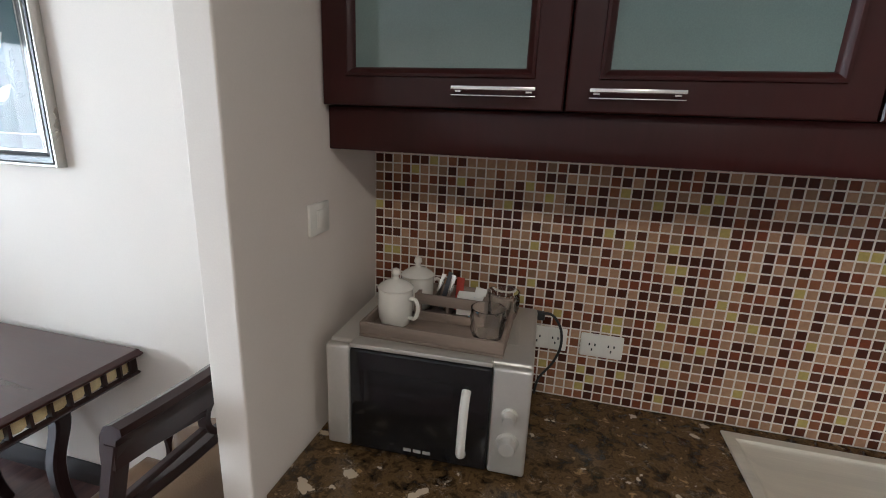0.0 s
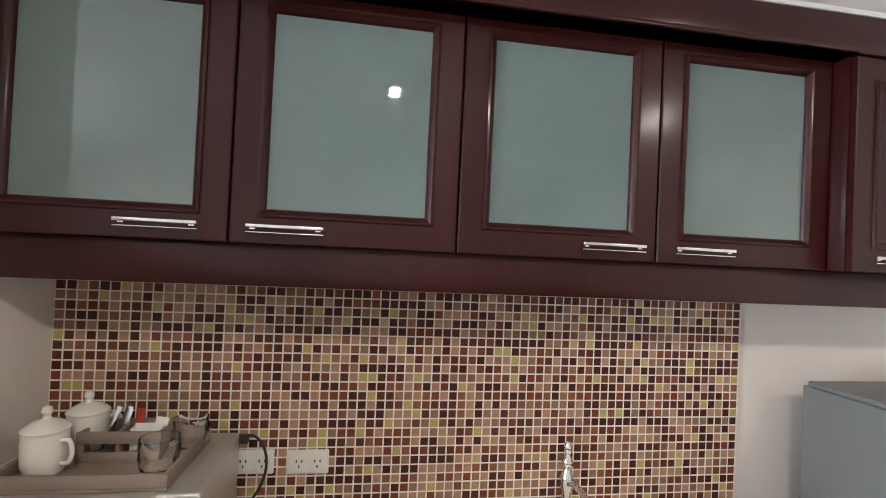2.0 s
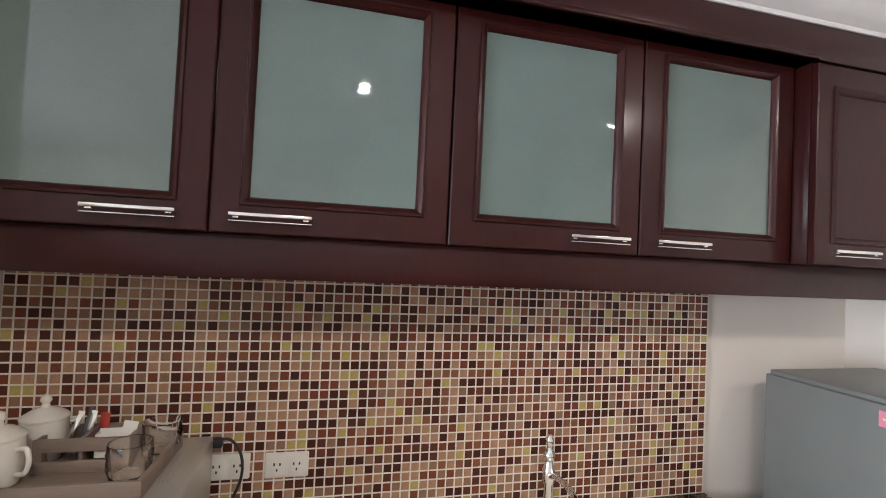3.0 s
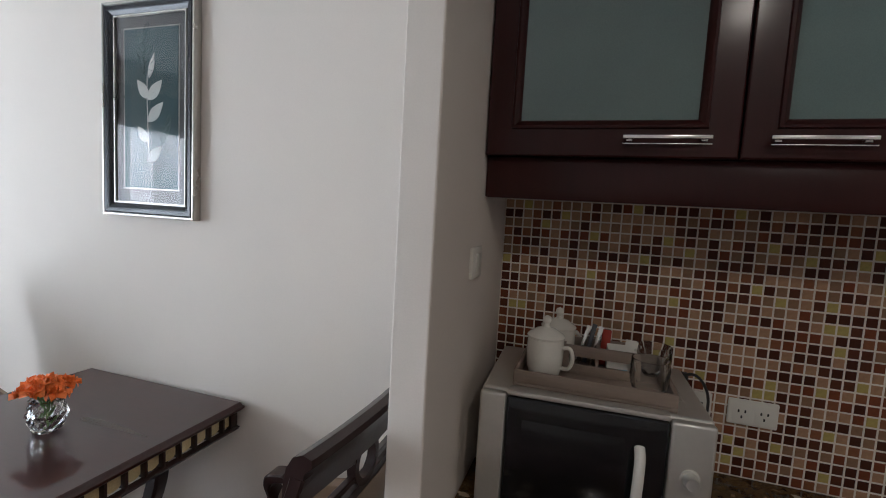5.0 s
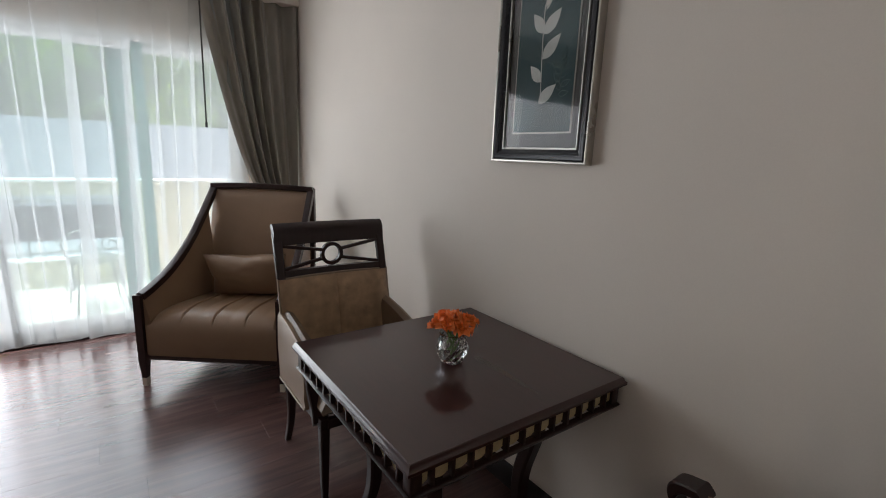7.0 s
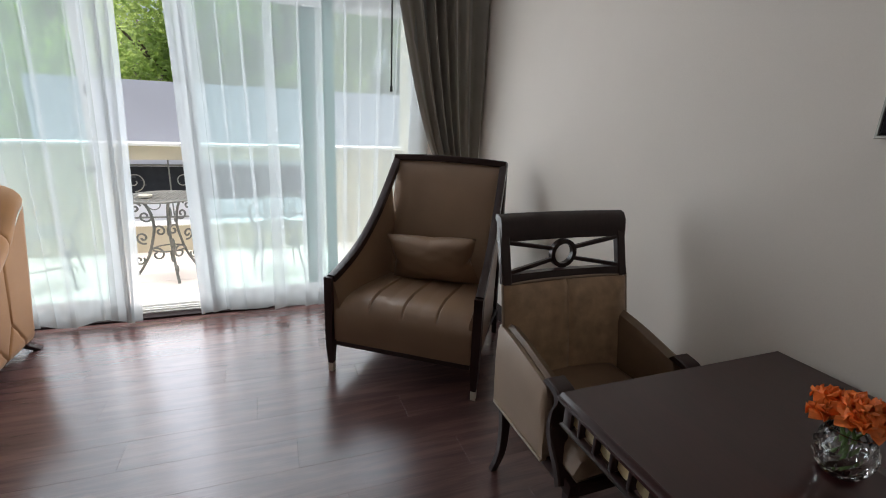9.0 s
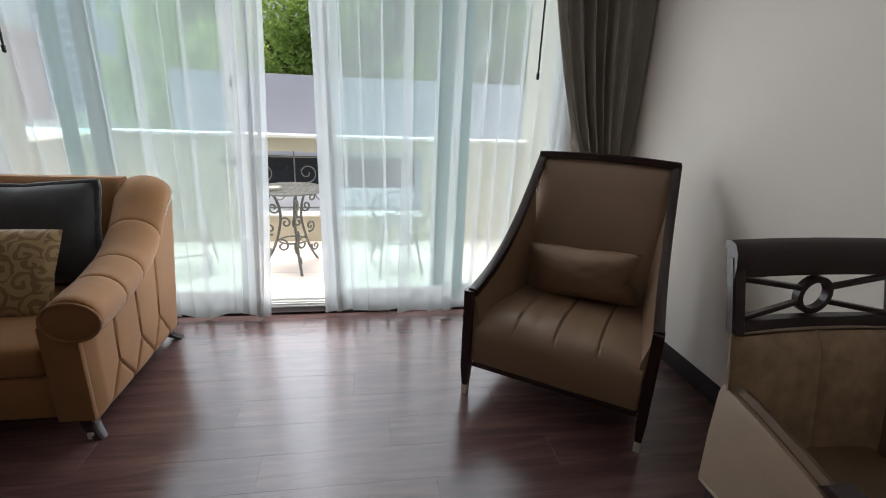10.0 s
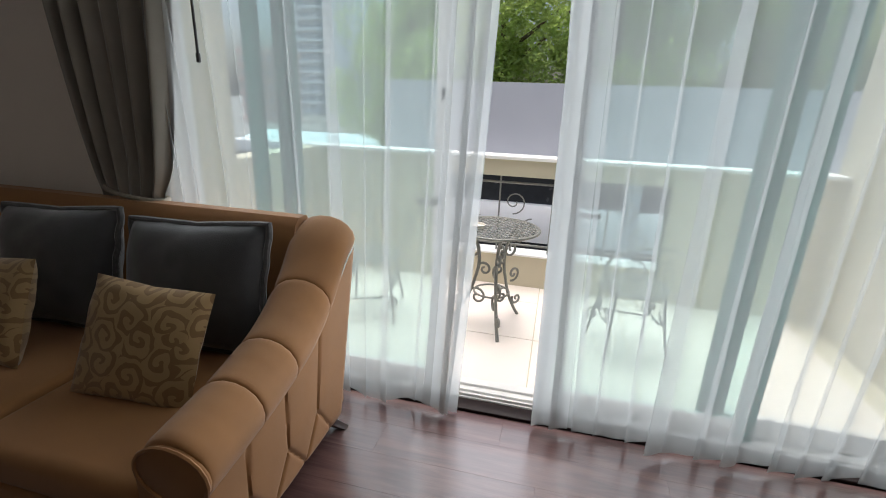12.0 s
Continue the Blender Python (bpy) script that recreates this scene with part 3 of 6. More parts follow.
baseboard("baseboard_north", X_W + 0.002, -0.66, Y_N)
struct("baseboard_west", box(X_W + 0.002, X_W + 0.018, Y_S + 0.002, -2.5, 0, 0.10, 0.004), BASE_WOOD, "dark brown moulded baseboard")

# balcony door: two fixed and two sliding leaves on a low track
Y0, Y1, HEAD = -2.45, 1.12, 2.20
window = tagged(new("window_1"), "white aluminium sliding balcony door, partly open", "window", kind="structure")
fb = box(-5.06, -4.91, Y0, Y0 + 0.045, 0.03, HEAD, 0.003)
box(-5.06, -4.91, Y1 - 0.045, Y1, 0.03, HEAD, 0.003, bm=fb)
box(-5.06, -4.91, Y0 + 0.045, Y1 - 0.045, HEAD - 0.05, HEAD, 0.003, bm=fb)
part("window_frame", fb, ALUMINIUM, window)
tb = box(-5.09, -4.915, Y0, Y1, 0.0, 0.022, 0.003)
for x in (-5.02, -4.965, -4.93):
    box(x - 0.006, x + 0.006, Y0 + 0.05, Y1 - 0.05, 0.022, 0.036, 0.001, bm=tb)
part("track", tb, ALUMINIUM, window)
part("threshold", box(-4.915, -4.83, Y0, Y1, 0.0, 0.016, 0.006), BASE_WOOD, window, "dark wood threshold strip")


def pane_face(x, y0, y1, z0, z1):
    bm = bmesh.new()
    bm.faces.new([bm.verts.new(p) for p in ((x, y0, z0), (x, y1, z0), (x, y1, z1), (x, y0, z1))])
    return bm


def leaf_panel(y0, y1, x, w0, w1, glass, handle_at=None):
    z0, z1 = 0.038, HEAD - 0.055
    bm = bmesh.new()
    thin = bmesh.new()
    for a, w in ((y0, w0), (y1 - w1, w1)):
        box(x - 0.018, x + 0.018, a, a + w, z0, z1, 0.003, bm=thin if w > 0.07 else bm)
    box(x - 0.018, x + 0.018, y0 + w0, y1 - w1, z0, z0 + 0.10, 0.003, bm=bm)
    box(x - 0.018, x + 0.018, y0 + w0, y1 - w1, z1 - 0.06, z1, 0.003, bm=bm)
    frame_ob = part("leaf_frame", bm, ALUMINIUM, window)
    part("interlock", thin, GASKET, frame_ob, "green-grey interlock strip")
    pane = part("pane", pane_face(x, y0 + w0 - 0.002, y1 - w1 + 0.002, z0 + 0.098, z1 - 0.058), glass, frame_ob, smooth=False)
    pane.visible_shadow = False
    if handle_at is not None:
        a, b = handle_at
        hb = box(x + 0.044, x + 0.056, min(a, b), max(a, b), 1.007, 1.029, 0.004)
        e = a + (0.02 if b > a else -0.02)
        box(x + 0.018, x + 0.050, e - 0.012, e + 0.012, 1.008, 1.032, 0.003, bm=hb)
        part("door_handle", hb, BLACK, frame_ob, "dark lever handle")
        part("lock", box(x + 0.018, x + 0.034, e - 0.008, e + 0.008, 1.46, 1.505, 0.003), BLACK, frame_ob, "small dark latch")


leaf_panel(Y0 + 0.046, -1.745, -4.995, 0.05, 0.105, CLEAR)
leaf_panel(-1.975, -0.98, -4.945, 0.072, 0.068, TEAL_GLASS, (-0.990, -1.118))
leaf_panel(-0.50, 0.455, -4.945, 0.068, 0.072, TEAL_GLASS, (-0.460, -0.318))
leaf_panel(0.235, Y1 - 0.046, -4.995, 0.105, 0.05, CLEAR)

# ---- kitchen ----
# mosaic backdrop board; its chips are laid at the end of the file
TX0, TX1, TZ0, TZ1, PITCH = -0.574, 1.613, 0.816, 1.60, 0.0287
splash = tagged(part("wall_mosaic", box(TX0, TX1, 1.590, 1.599, TZ0, TZ1), GROUT, smooth=False), "brown, rust and beige glass mosaic splashback with pale grout",
                "mosaic", kind="structure")

counter_base = thing("base_cabinet", pose(0, 0, 0), "dark mahogany kitchen base cabinet under the marble counter", "cabinet")
part("body", box(-0.57, 1.60, 1.03, 1.585, 0.08, 0.776, 0.003), MAHOGANY, counter_base)
part("plinth", box(-0.57, 1.60, 1.08, 1.585, 0.0, 0.08), BLACK, counter_base)
for i in range(4):
    a = -0.56 + i * 0.54
    part("door", box(a + 0.003, a + 0.534, 1.008, 1.028, 0.09, 0.772, 0.004), MAHOGANY, counter_base)

cb = bmesh.new()
SX0, SX1, SY0, SY1 = 0.505, 1.25, 1.10, 1.535
for x0, x1, y0, y1 in ((-0.573, SX0, 0.975, 1.588), (SX1, 1.615, 0.975, 1.588), (SX0, SX1, 0.975, SY0), (SX0, SX1, SY1, 1.588)):
    box(x0, x1, y0, y1, 0.778, 0.816, bm=cb)
bmesh.ops.remove_doubles(cb, verts=cb.verts, dist=0.0001)
worktop = tagged(part("worktop", cb, MARBLE, smooth=False), "polished dark brown marble worktop with pale patches", "counter")


def make_sink():
    s = thing("sink", pose(0, 0, 0), "brushed stainless steel inset sink in the marble worktop", "sink")
    x0, x1, y0, y1 = SX0 - 0.012, SX1 + 0.012, SY0 - 0.012, SY1 + 0.012

    def ring(i, z):
        return [(x0 + i, y0 + i, z), (x1 - i, y0 + i, z), (x1 - i, y1 - i, z), (x0 + i, y1 - i, z)]
    rb = bmesh.new()
    loft([ring(0, 0.818), ring(0.002, 0.8225), ring(0.028, 0.8225), ring(0.034, 0.817)], cap=False, bm=rb)
    part("rim", rb, STEEL, s)
    bb = bmesh.new()
    loft([ring(0.034, 0.817), ring(0.046, 0.809), ring(0.075, 0.794), ring(0.13, 0.786), ring(0.21, 0.783)], cap=False, bm=bb)
    f = bb.verts[:]
    bb.faces.new([v for v in f[-4:]])
    part("bowl", bb, STEEL, s)
    part("drain", lathe([(0.045, 0), (0.045, 0.003), (0.03, 0.001), (0.0, 0.001)], 20, (0.88, 1.32, 0.7835)), CHROME, s)


make_sink()


def make_tap():
    t = thing("tap", pose(0.972, 1.558, 0.816), "chrome kitchen tap behind the sink", "tap")
    part("body", lathe([(0.026, 0), (0.026, 0.012), (0.016, 0.02), (0.014, 0.09), (0.02, 0.10), (0.022, 0.135), (0.016, 0.15), (0.012, 0.165)], 20), CHROME, t)
    part("spout", tube(curve_points([(0, 0, 0.115), (0, -0.05, 0.135), (0, -0.12, 0.14), (0, -0.175, 0.125), (0, -0.19, 0.10)]), 0.010, 10), CHROME, t)
    part("handle", lathe([(0.012, 0.165), (0.019, 0.175), (0.019, 0.19), (0.012, 0.20), (0.008, 0.21), (0.013, 0.22), (0.014, 0.235), (0.007, 0.25), (0.0, 0.252)], 16), CHROME, t)


make_tap()


def wall_unit(x0, x1, front, z0, z1, handle_x, glazed=True, hinge_label=""):
    """A wall cabinet with one framed door."""
    kind_of = "frosted glass" if glazed else "solid panel"
    c = thing("wall_cabinet", pose(x0, front, z0), f"dark mahogany wall cabinet with {kind_of} door and chrome handle", "cabinet", "kitchen wall cabinets")
    w, h = x1 - x0, z1 - z0
    part("body", box(0.001, w - 0.001, 0.022, 1.589 - front, 0.0, h + 0.06, 0.002), MAHOGANY, c)
    g = 0.0025
    st = 0.078

    def door_ring(d, y):
        return [(g + d, y, d), (w - g - d, y, d), (w - g - d, y, h - d), (g + d, y, h - d)]
    db = loft([door_ring(0, 0.02), door_ring(0, 0.003), door_ring(0.003, 0.0), door_ring(st - g, 0.0), door_ring(st - g, 0.02)], closed=True)
    door = part("door", db, MAHOGANY, c)
    # bead moulding round the panel
    mb = bmesh.new()
    i0, i1, k0, k1 = st - 0.016, w - st + 0.016, st - 0.016, h - st + 0.016

    def rect(d, y):
        return [(i0 + d, y, k0 + d), (i1 - d, y, k0 + d), (i1 - d, y, k1 - d), (i0 + d, y, k1 - d)]
    loft([rect(0, 0.001), rect(0.002, -0.006), rect(0.008, -0.008), rect(0.016, -0.002), rect(0.021, 0.008), rect(0.022, 0.014)], cap=False, bm=mb)
    part("moulding", mb, MAHOGANY, door)
    part("panel", box(st - 0.004, w - st + 0.004, 0.009, 0.014, st - 0.004, h - st + 0.004), FROST if glazed else MAHOGANY, door,
         "frosted green-grey glass panel" if glazed else "")
    hx = handle_x - x0
    hb = box(hx - 0.088, hx + 0.088, -0.030, -0.020, 0.036, 0.045, 0.002)
    box(hx - 0.088, hx + 0.088, -0.027, -0.020, 0.0245, 0.0275, 0.001, bm=hb)
    box(hx - 0.078, hx - 0.070, -0.019, 0.0, 0.0245, 0.0275, bm=hb)
    box(hx + 0.070, hx + 0.078, -0.019, 0.0, 0.0245, 0.0275, bm=hb)
    box(hx - 0.080, hx - 0.068, -0.021, 0.0, 0.033, 0.043, bm=hb)
    box(hx + 0.068, hx + 0.080, -0.021, 0.0, 0.033, 0.043, bm=hb)
    part("handle", hb, CHROME, door, "chrome bar handle")
    return c


UF, UZ0, UZ1 = 1.272, 1.660, 2.296
EDGES = (-0.573, -0.024, 0.521, 1.066, 1.598)
HANDLES = (-0.170, 0.110, 0.933, 1.195)
for i in range(4):
    wall_unit(EDGES[i], EDGES[i + 1], UF, UZ0, UZ1, HANDLES[i])
wall_unit(1.600, 2.286, 1.205, 1.660, 2.252, 1.735, glazed=False)
valance = tagged(part("cabinet_valance", box(-0.573, X_E - 0.004, 1.302, 1.325, 1.557, 1.659, 0.003), MAHOGANY), "mahogany light rail below the wall cabinets", "trim")
underside = tagged(part("cabinet_soffit", box(-0.573, X_E - 0.004, 1.326, 1.588, 1.640, 1.658), MAHOGANY, smooth=False), "mahogany board under the wall cabinets", "trim")
fa = box(-0.573, X_E - 0.004, 1.203, 1.27, 2.258, 2.361, 0.002)
box(-0.573, 1.597, 1.196, 1.27, 2.258, 2.270, 0.003, bm=fa)
fascia = tagged(part("cabinet_fascia", fa, MAHOGANY), "mahogany fascia board above the wall cabinet doors", "trim")


def make_microwave():
    m = thing("microwave_oven", pose(-0.275, 1.18, 0.816, 0, 0, 2.2), "silver microwave oven with black glass door on the counter", "microwave")
    w, d, h = 0.494, 0.36, 0.285
    part("body", box(-w / 2, w / 2, 0.012, d, 0.012, h + 0.012, 0.010, 3), SILVER, m)
    part("side_panel", box(-w / 2, -w / 2 + 0.062, -0.012, 0.012, 0.016, h + 0.008, 0.008, 3), SILVER, m)
    cp = part("control_panel", box(w / 2 - 0.088, w / 2, -0.012, 0.012, 0.016, h + 0.008, 0.008, 3), SILVER, m)
    door = part("door", box(-w / 2 + 0.063, w / 2 - 0.090, -0.014, 0.011, 0.018, h + 0.004, 0.006, 3), BLACK_GLOSS, m, "black glass door")
    part("window", box(-w / 2 + 0.10, w / 2 - 0.175, -0.0152, -0.0142, 0.075, h - 0.045, 0.0004), DARK_MESH, door, "dark mesh viewing window")
    hp = curve_points([(0.098, -0.014, 0.055), (0.098, -0.034, 0.075), (0.100, -0.040, 0.140), (0.102, -0.034, 0.205), (0.102, -0.014, 0.225)], 6)
    part("handle", tube(hp, 0.011, 12), WHITE_PLASTIC, door, "white curved door handle")
    bars = bmesh.new()
    for k in range(3):
        box(-0.045 + k * 0.024, -0.026 + k * 0.024, -0.0150, -0.0141, 0.034, 0.042, bm=bars)
    part("badge", bars, SILVER, door, "pale badge on the door")
    for k, (z, r) in enumerate(((0.178, 0.0155), (0.105, 0.0215))):
        kb = lathe([(r * 1.25, 0), (r * 1.25, 0.004), (r, 0.006), (r * 0.92, 0.024), (r * 0.8, 0.027), (0, 0.027)], 20)
        bmesh.ops.rotate(kb, verts=kb.verts, cent=(0, 0, 0), matrix=Matrix.Rotation(radians(90), 3, "X"))
        bmesh.ops.translate(kb, verts=kb.verts, vec=(w / 2 - 0.044, -0.012, z))
        part("knob", kb, SILVER, cp, "round silver control knob")
    vb = bmesh.new()
    for k in range(9):
        box(0.13 + k * 0.009, 0.134 + k * 0.009, 0.10, 0.26, h + 0.012, h + 0.0135, bm=vb)
    part("vent", vb, SILVER, m)
    for x in (-0.2, 0.2):
        for y in (0.05, 0.31):
            part("foot", lathe([(0.014, 0), (0.014, 0.013)], 12, (x, y, 0)), BLACK, m)
    part("trim_strip", box(-w / 2 + 0.063, w / 2 - 0.09, -0.013, 0.02, h + 0.006, h + 0.018, 0.003), SILVER, m)
    return m


make_microwave()
MWTOP = 0.816 + 0.298


def make_tray():
    t = thing("serving_tray", pose(-0.278, 1.345, MWTOP), "grey-brown wooden serving tray on the microwave", "tray")
    w, d = 0.355, 0.27
    part("base", box(-w / 2, w / 2, -d / 2, d / 2, 0, 0.008, 0.001), TRAY_WOOD, t)
    for x0, x1, y0, y1 in ((-w / 2, w / 2, -d / 2, -d / 2 + 0.01), (-w / 2, w / 2, d / 2 - 0.01, d / 2), (-w / 2, -w / 2 + 0.01, -d / 2 + 0.01, d / 2 - 0.01), (w / 2 - 0.01, w / 2, -d / 2 + 0.01, d / 2 - 0.01)):
        part("side", box(x0, x1, y0, y1, 0.008, 0.038, 0.002), TRAY_WOOD, t)


make_tray()
TZ = MWTOP + 0.009


def make_mug(x, y, turn):
    m = thing("lidded_mug", pose(x, y, TZ, 0, 0, turn) @ Matrix.Scale(1.14, 4), "cream porcelain mug with domed lid on the tray", "mug", "lidded mugs")
    part("cup", lathe([(0.028, 0), (0.032, 0.002), (0.038, 0.02), (0.0395, 0.05), (0.039, 0.082), (0.0355, 0.083), (0.033, 0.05), (0.026, 0.008), (0, 0.008)], 28), PORCELAIN, m)
    part("handle", tube(curve_points([(0.038, 0, 0.066), (0.055, 0, 0.068), (0.062, 0, 0.048), (0.055, 0, 0.026), (0.037, 0, 0.022)], 6), 0.0045, 10), PORCELAIN, m)
    part("lid", lathe([(0.040, 0.083), (0.041, 0.087), (0.036, 0.092), (0.022, 0.101), (0.008, 0.106), (0.006, 0.112), (0.010, 0.119), (0.008, 0.128), (0.0, 0.132)], 28), PORCELAIN, m)
    return m


make_mug(-0.393, 1.295, -18)
make_mug(-0.372, 1.412, 40)


def make_caddy():
    c = thing("sachet_caddy", pose(-0.262, 1.385, TZ), "grey-brown wooden sachet caddy with slotted front", "caddy")
    w, d, h = 0.185, 0.10, 0.072
    part("base", box(-w / 2, w / 2, -d / 2, d / 2, 0, 0.006), TRAY_WOOD, c)
    fr = box(-w / 2, w / 2, -d / 2, -d / 2 + 0.008, 0.006, 0.024, 0.001)
    box(-w / 2, w / 2, -d / 2, -d / 2 + 0.008, 0.044, h, 0.001, bm=fr)
    box(-w / 2, -w / 2 + 0.018, -d / 2, -d / 2 + 0.008, 0.024, 0.044, bm=fr)
    box(w / 2 - 0.018, w / 2, -d / 2, -d / 2 + 0.008, 0.024, 0.044, bm=fr)
    part("front_panel", fr, TRAY_WOOD, c)
    part("back_panel", box(-w / 2, w / 2, d / 2 - 0.008, d / 2, 0.006, h, 0.001), TRAY_WOOD, c)
    for x in (-w / 2, -0.01, w / 2 - 0.008):
        part("divider", box(x, x + 0.008, -d / 2 + 0.008, d / 2 - 0.008, 0.006, h - 0.002, 0.001), TRAY_WOOD, c)


make_caddy()


def sachet(x, y, lean, tilt, color, label, w=0.02, h=0.085):
    m = pose(x, y, TZ + 0.012, lean, tilt, random.uniform(-20, 20))
    s = thing("sachet", m, label, "sachet", "sachets in the caddy")
    part("packet", sheet(lambda a, b: ((a - 0.5) * w, 0.004 * math.sin(math.pi * a) * math.sin(math.pi * b), b * h), 6, 8), color, s)
    part("back", sheet(lambda a, b: ((a - 0.5) * w, -0.004 * math.sin(math.pi * a) * math.sin(math.pi * b), b * h), 6, 8), color, s)
    part("seal", box(-w / 2, w / 2, -0.001, 0.001, h, h + 0.006), color, s)


SACHET_RED = mat("red_paper", srgb(170, 60, 44), 0.5)
SACHET_BLUE = mat("blue_paper", srgb(120, 170, 200), 0.5)
SACHET_GREY = mat("grey_foil", srgb(90, 92, 96), 0.4, 0.3)
for i, (col, lab) in enumerate(((CHROME, "silver stick sachet leaning in the caddy"), (SACHET_GREY, "dark grey stick sachet in the caddy"), (CHROME, "silver stick sachet leaning in the caddy"))):
    sachet(-0.318 + i * 0.018, 1.38 + (i % 2) * 0.02, -6, 16 - 3 * i, col, lab, 0.012, 0.10)
sachet(-0.252, 1.40, -4, 2, SACHET_RED, "red coffee sachet standing in the caddy", 0.022, 0.088)
sachet(-0.200, 1.372, -10, 10, WHITE_PLASTIC, "white sugar sachet in the caddy", 0.030, 0.075)
sachet(-0.206, 1.356, -14, 12, SACHET_BLUE, "pale blue sachet in the caddy", 0.018, 0.052)
pbx = thing("sachet_box", pose(-0.212, 1.368, TZ + 0.022, 0, 0, 4), "small open white paper box in the caddy", "box")
part("front", box(-0.034, 0.034, -0.014, -0.013, 0, 0.052), WHITE_PLASTIC, pbx, smooth=False)
part("back", box(-0.034, 0.034, 0.013, 0.014, 0, 0.056), WHITE_PLASTIC, pbx, smooth=False)
part("side", box(-0.034, -0.033, -0.013, 0.013, 0, 0.052), WHITE_PLASTIC, pbx, smooth=False)
part("side", box(0.033, 0.034, -0.013, 0.013, 0, 0.052), WHITE_PLASTIC, pbx, smooth=False)


def make_tumbler(x, y):
    g = thing("glass_tumbler", pose(x, y, TZ), "clear cut-glass tumbler on the tray", "glass", "glass tumblers")
    bm = bmesh.new()
    rings = []
    n = 24
    for r, z, k in ((0.026, 0, 0), (0.030, 0.004, 0.0), (0.033, 0.022, 0.0034), (0.034, 0.040, -0.0034), (0.035, 0.056, 0.0034), (0.036, 0.066, 0), (0.036, 0.078, 0), (0.0335, 0.078, 0), (0.030, 0.05, 0), (0.026, 0.012, 0), (0.001, 0.010, 0)):
        rings.append([((1.18 * r + k * (1 if j % 2 else -1)) * math.cos(2 * math.pi * j / n), (1.18 * r + k * (1 if j % 2 else -1)) * math.sin(2 * math.pi * j / n), z) for j in range(n)])
    loft(rings, bm=bm)
    part("bowl", bm, CUT_GLASS, g).visible_shadow = False


make_tumbler(-0.152, 1.290)
make_tumbler(-0.132, 1.420)


def make_socket(x, z):
    s = thing("wall_socket", pose(x, 1.587, z), "white double wall socket on the mosaic", "socket", "double sockets")
    w, h = 0.121, 0.072
    plate = part("plate", box(-w / 2, w / 2, -0.009, 0.0, -h / 2, h / 2, 0.004, 3), WHITE_PLASTIC, s)
    for cx in (-0.027, 0.027):
        f = part("outlet", box(cx - 0.022, cx + 0.022, -0.0105, -0.0092, -0.026, 0.026, 0.0005), WHITE_PLASTIC, plate)
        hb = bmesh.new()
        for dx, dz in ((-0.008, 0.004), (0.008, 0.004), (0.0, -0.012)):
            box(cx + dx - 0.002, cx + dx + 0.002, -0.0112, -0.0107, dz - 0.004, dz + 0.004, bm=hb)
        part("pin_hole", hb, BLACK, plate)


make_socket(0.151, 1.007)
make_socket(-0.010, 1.010)
plug = thing("power_cable", pose(0, 0, 0), "black power cable hanging beside the microwave", "cable")
part("cable", tube(curve_points([(-0.055, 1.555, 1.085), (-0.005, 1.55, 1.10), (0.028, 1.55, 1.06), (0.034, 1.552, 1.00), (0.015, 1.555, 0.94), (-0.02, 1.56, 0.88), (-0.03, 1.56, 0.826)], 7), 0.004, 8), BLACK, plug)
part("plug", box(-0.055, -0.02, 1.548, 1.572, 1.075, 1.10, 0.005), BLACK, plug)

switch = thing("light_switch", pose(-0.5745, 1.235, 1.395), "white wall switch plate on the partition", "switch")
part("plate", box(0.0, 0.009, -0.045, 0.045, -0.038, 0.038, 0.003), WHITE_PLASTIC, switch)
part("rocker", box(0.009, 0.012, -0.018, 0.018, -0.022, 0.022, 0.002), WHITE_PLASTIC, switch)


def make_fridge():
    f = thing("refrigerator", pose(1.765, 0.93, 0), "grey enamelled refrigerator with pink sticker on its side", "fridge")
    w, d, h = 0.50, 0.56, 1.275
    part("body", box(0, w, 0.06, d, 0.03, h, 0.006, 3), FRIDGE_GREY, f)
    part("top_panel", box(0.002, w - 0.002, 0.05, d - 0.015, h, h + 0.018, 0.006, 3), FRIDGE_GREY, f)
    door = part("door", box(0, w, 0.0, 0.055, 0.04, h + 0.01, 0.012, 3), FRIDGE_GREY, f)
    part("handle", box(0.03, 0.055, -0.03, 0.0, 0.7, 1.0, 0.008), SILVER, door)
    for x in (0.05, w - 0.05):
        part("foot", lathe([(0.02, 0), (0.02, 0.031)], 12, (x, 0.1, 0)), BLACK, f)
        part("foot", lathe([(0.02, 0), (0.02, 0.031)], 12, (x, d - 0.06, 0)), BLACK, f)
    st = part("sticker", box(-0.0012, -0.0002, 0.10, 0.21, h - 0.062, h - 0.018), PINK, f, "pink sticker", smooth=False)
    sb = bmesh.new()
    box(-0.0018, -0.0013, 0.115, 0.20, h - 0.043, h - 0.037, bm=sb)
    part("sticker_line", sb, WHITE_PLASTIC, st)


make_fridge()


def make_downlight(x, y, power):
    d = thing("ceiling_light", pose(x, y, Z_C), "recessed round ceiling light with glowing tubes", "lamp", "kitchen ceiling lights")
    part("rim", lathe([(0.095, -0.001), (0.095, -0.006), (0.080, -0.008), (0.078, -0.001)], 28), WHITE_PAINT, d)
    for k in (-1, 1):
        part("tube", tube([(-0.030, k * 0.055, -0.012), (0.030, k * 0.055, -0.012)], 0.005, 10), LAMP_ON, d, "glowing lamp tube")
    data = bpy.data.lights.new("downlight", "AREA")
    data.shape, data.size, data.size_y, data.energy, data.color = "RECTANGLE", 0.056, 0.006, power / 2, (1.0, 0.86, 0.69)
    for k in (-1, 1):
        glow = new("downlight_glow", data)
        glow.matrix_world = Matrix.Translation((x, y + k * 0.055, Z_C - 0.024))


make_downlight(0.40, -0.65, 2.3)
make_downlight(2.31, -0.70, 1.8)


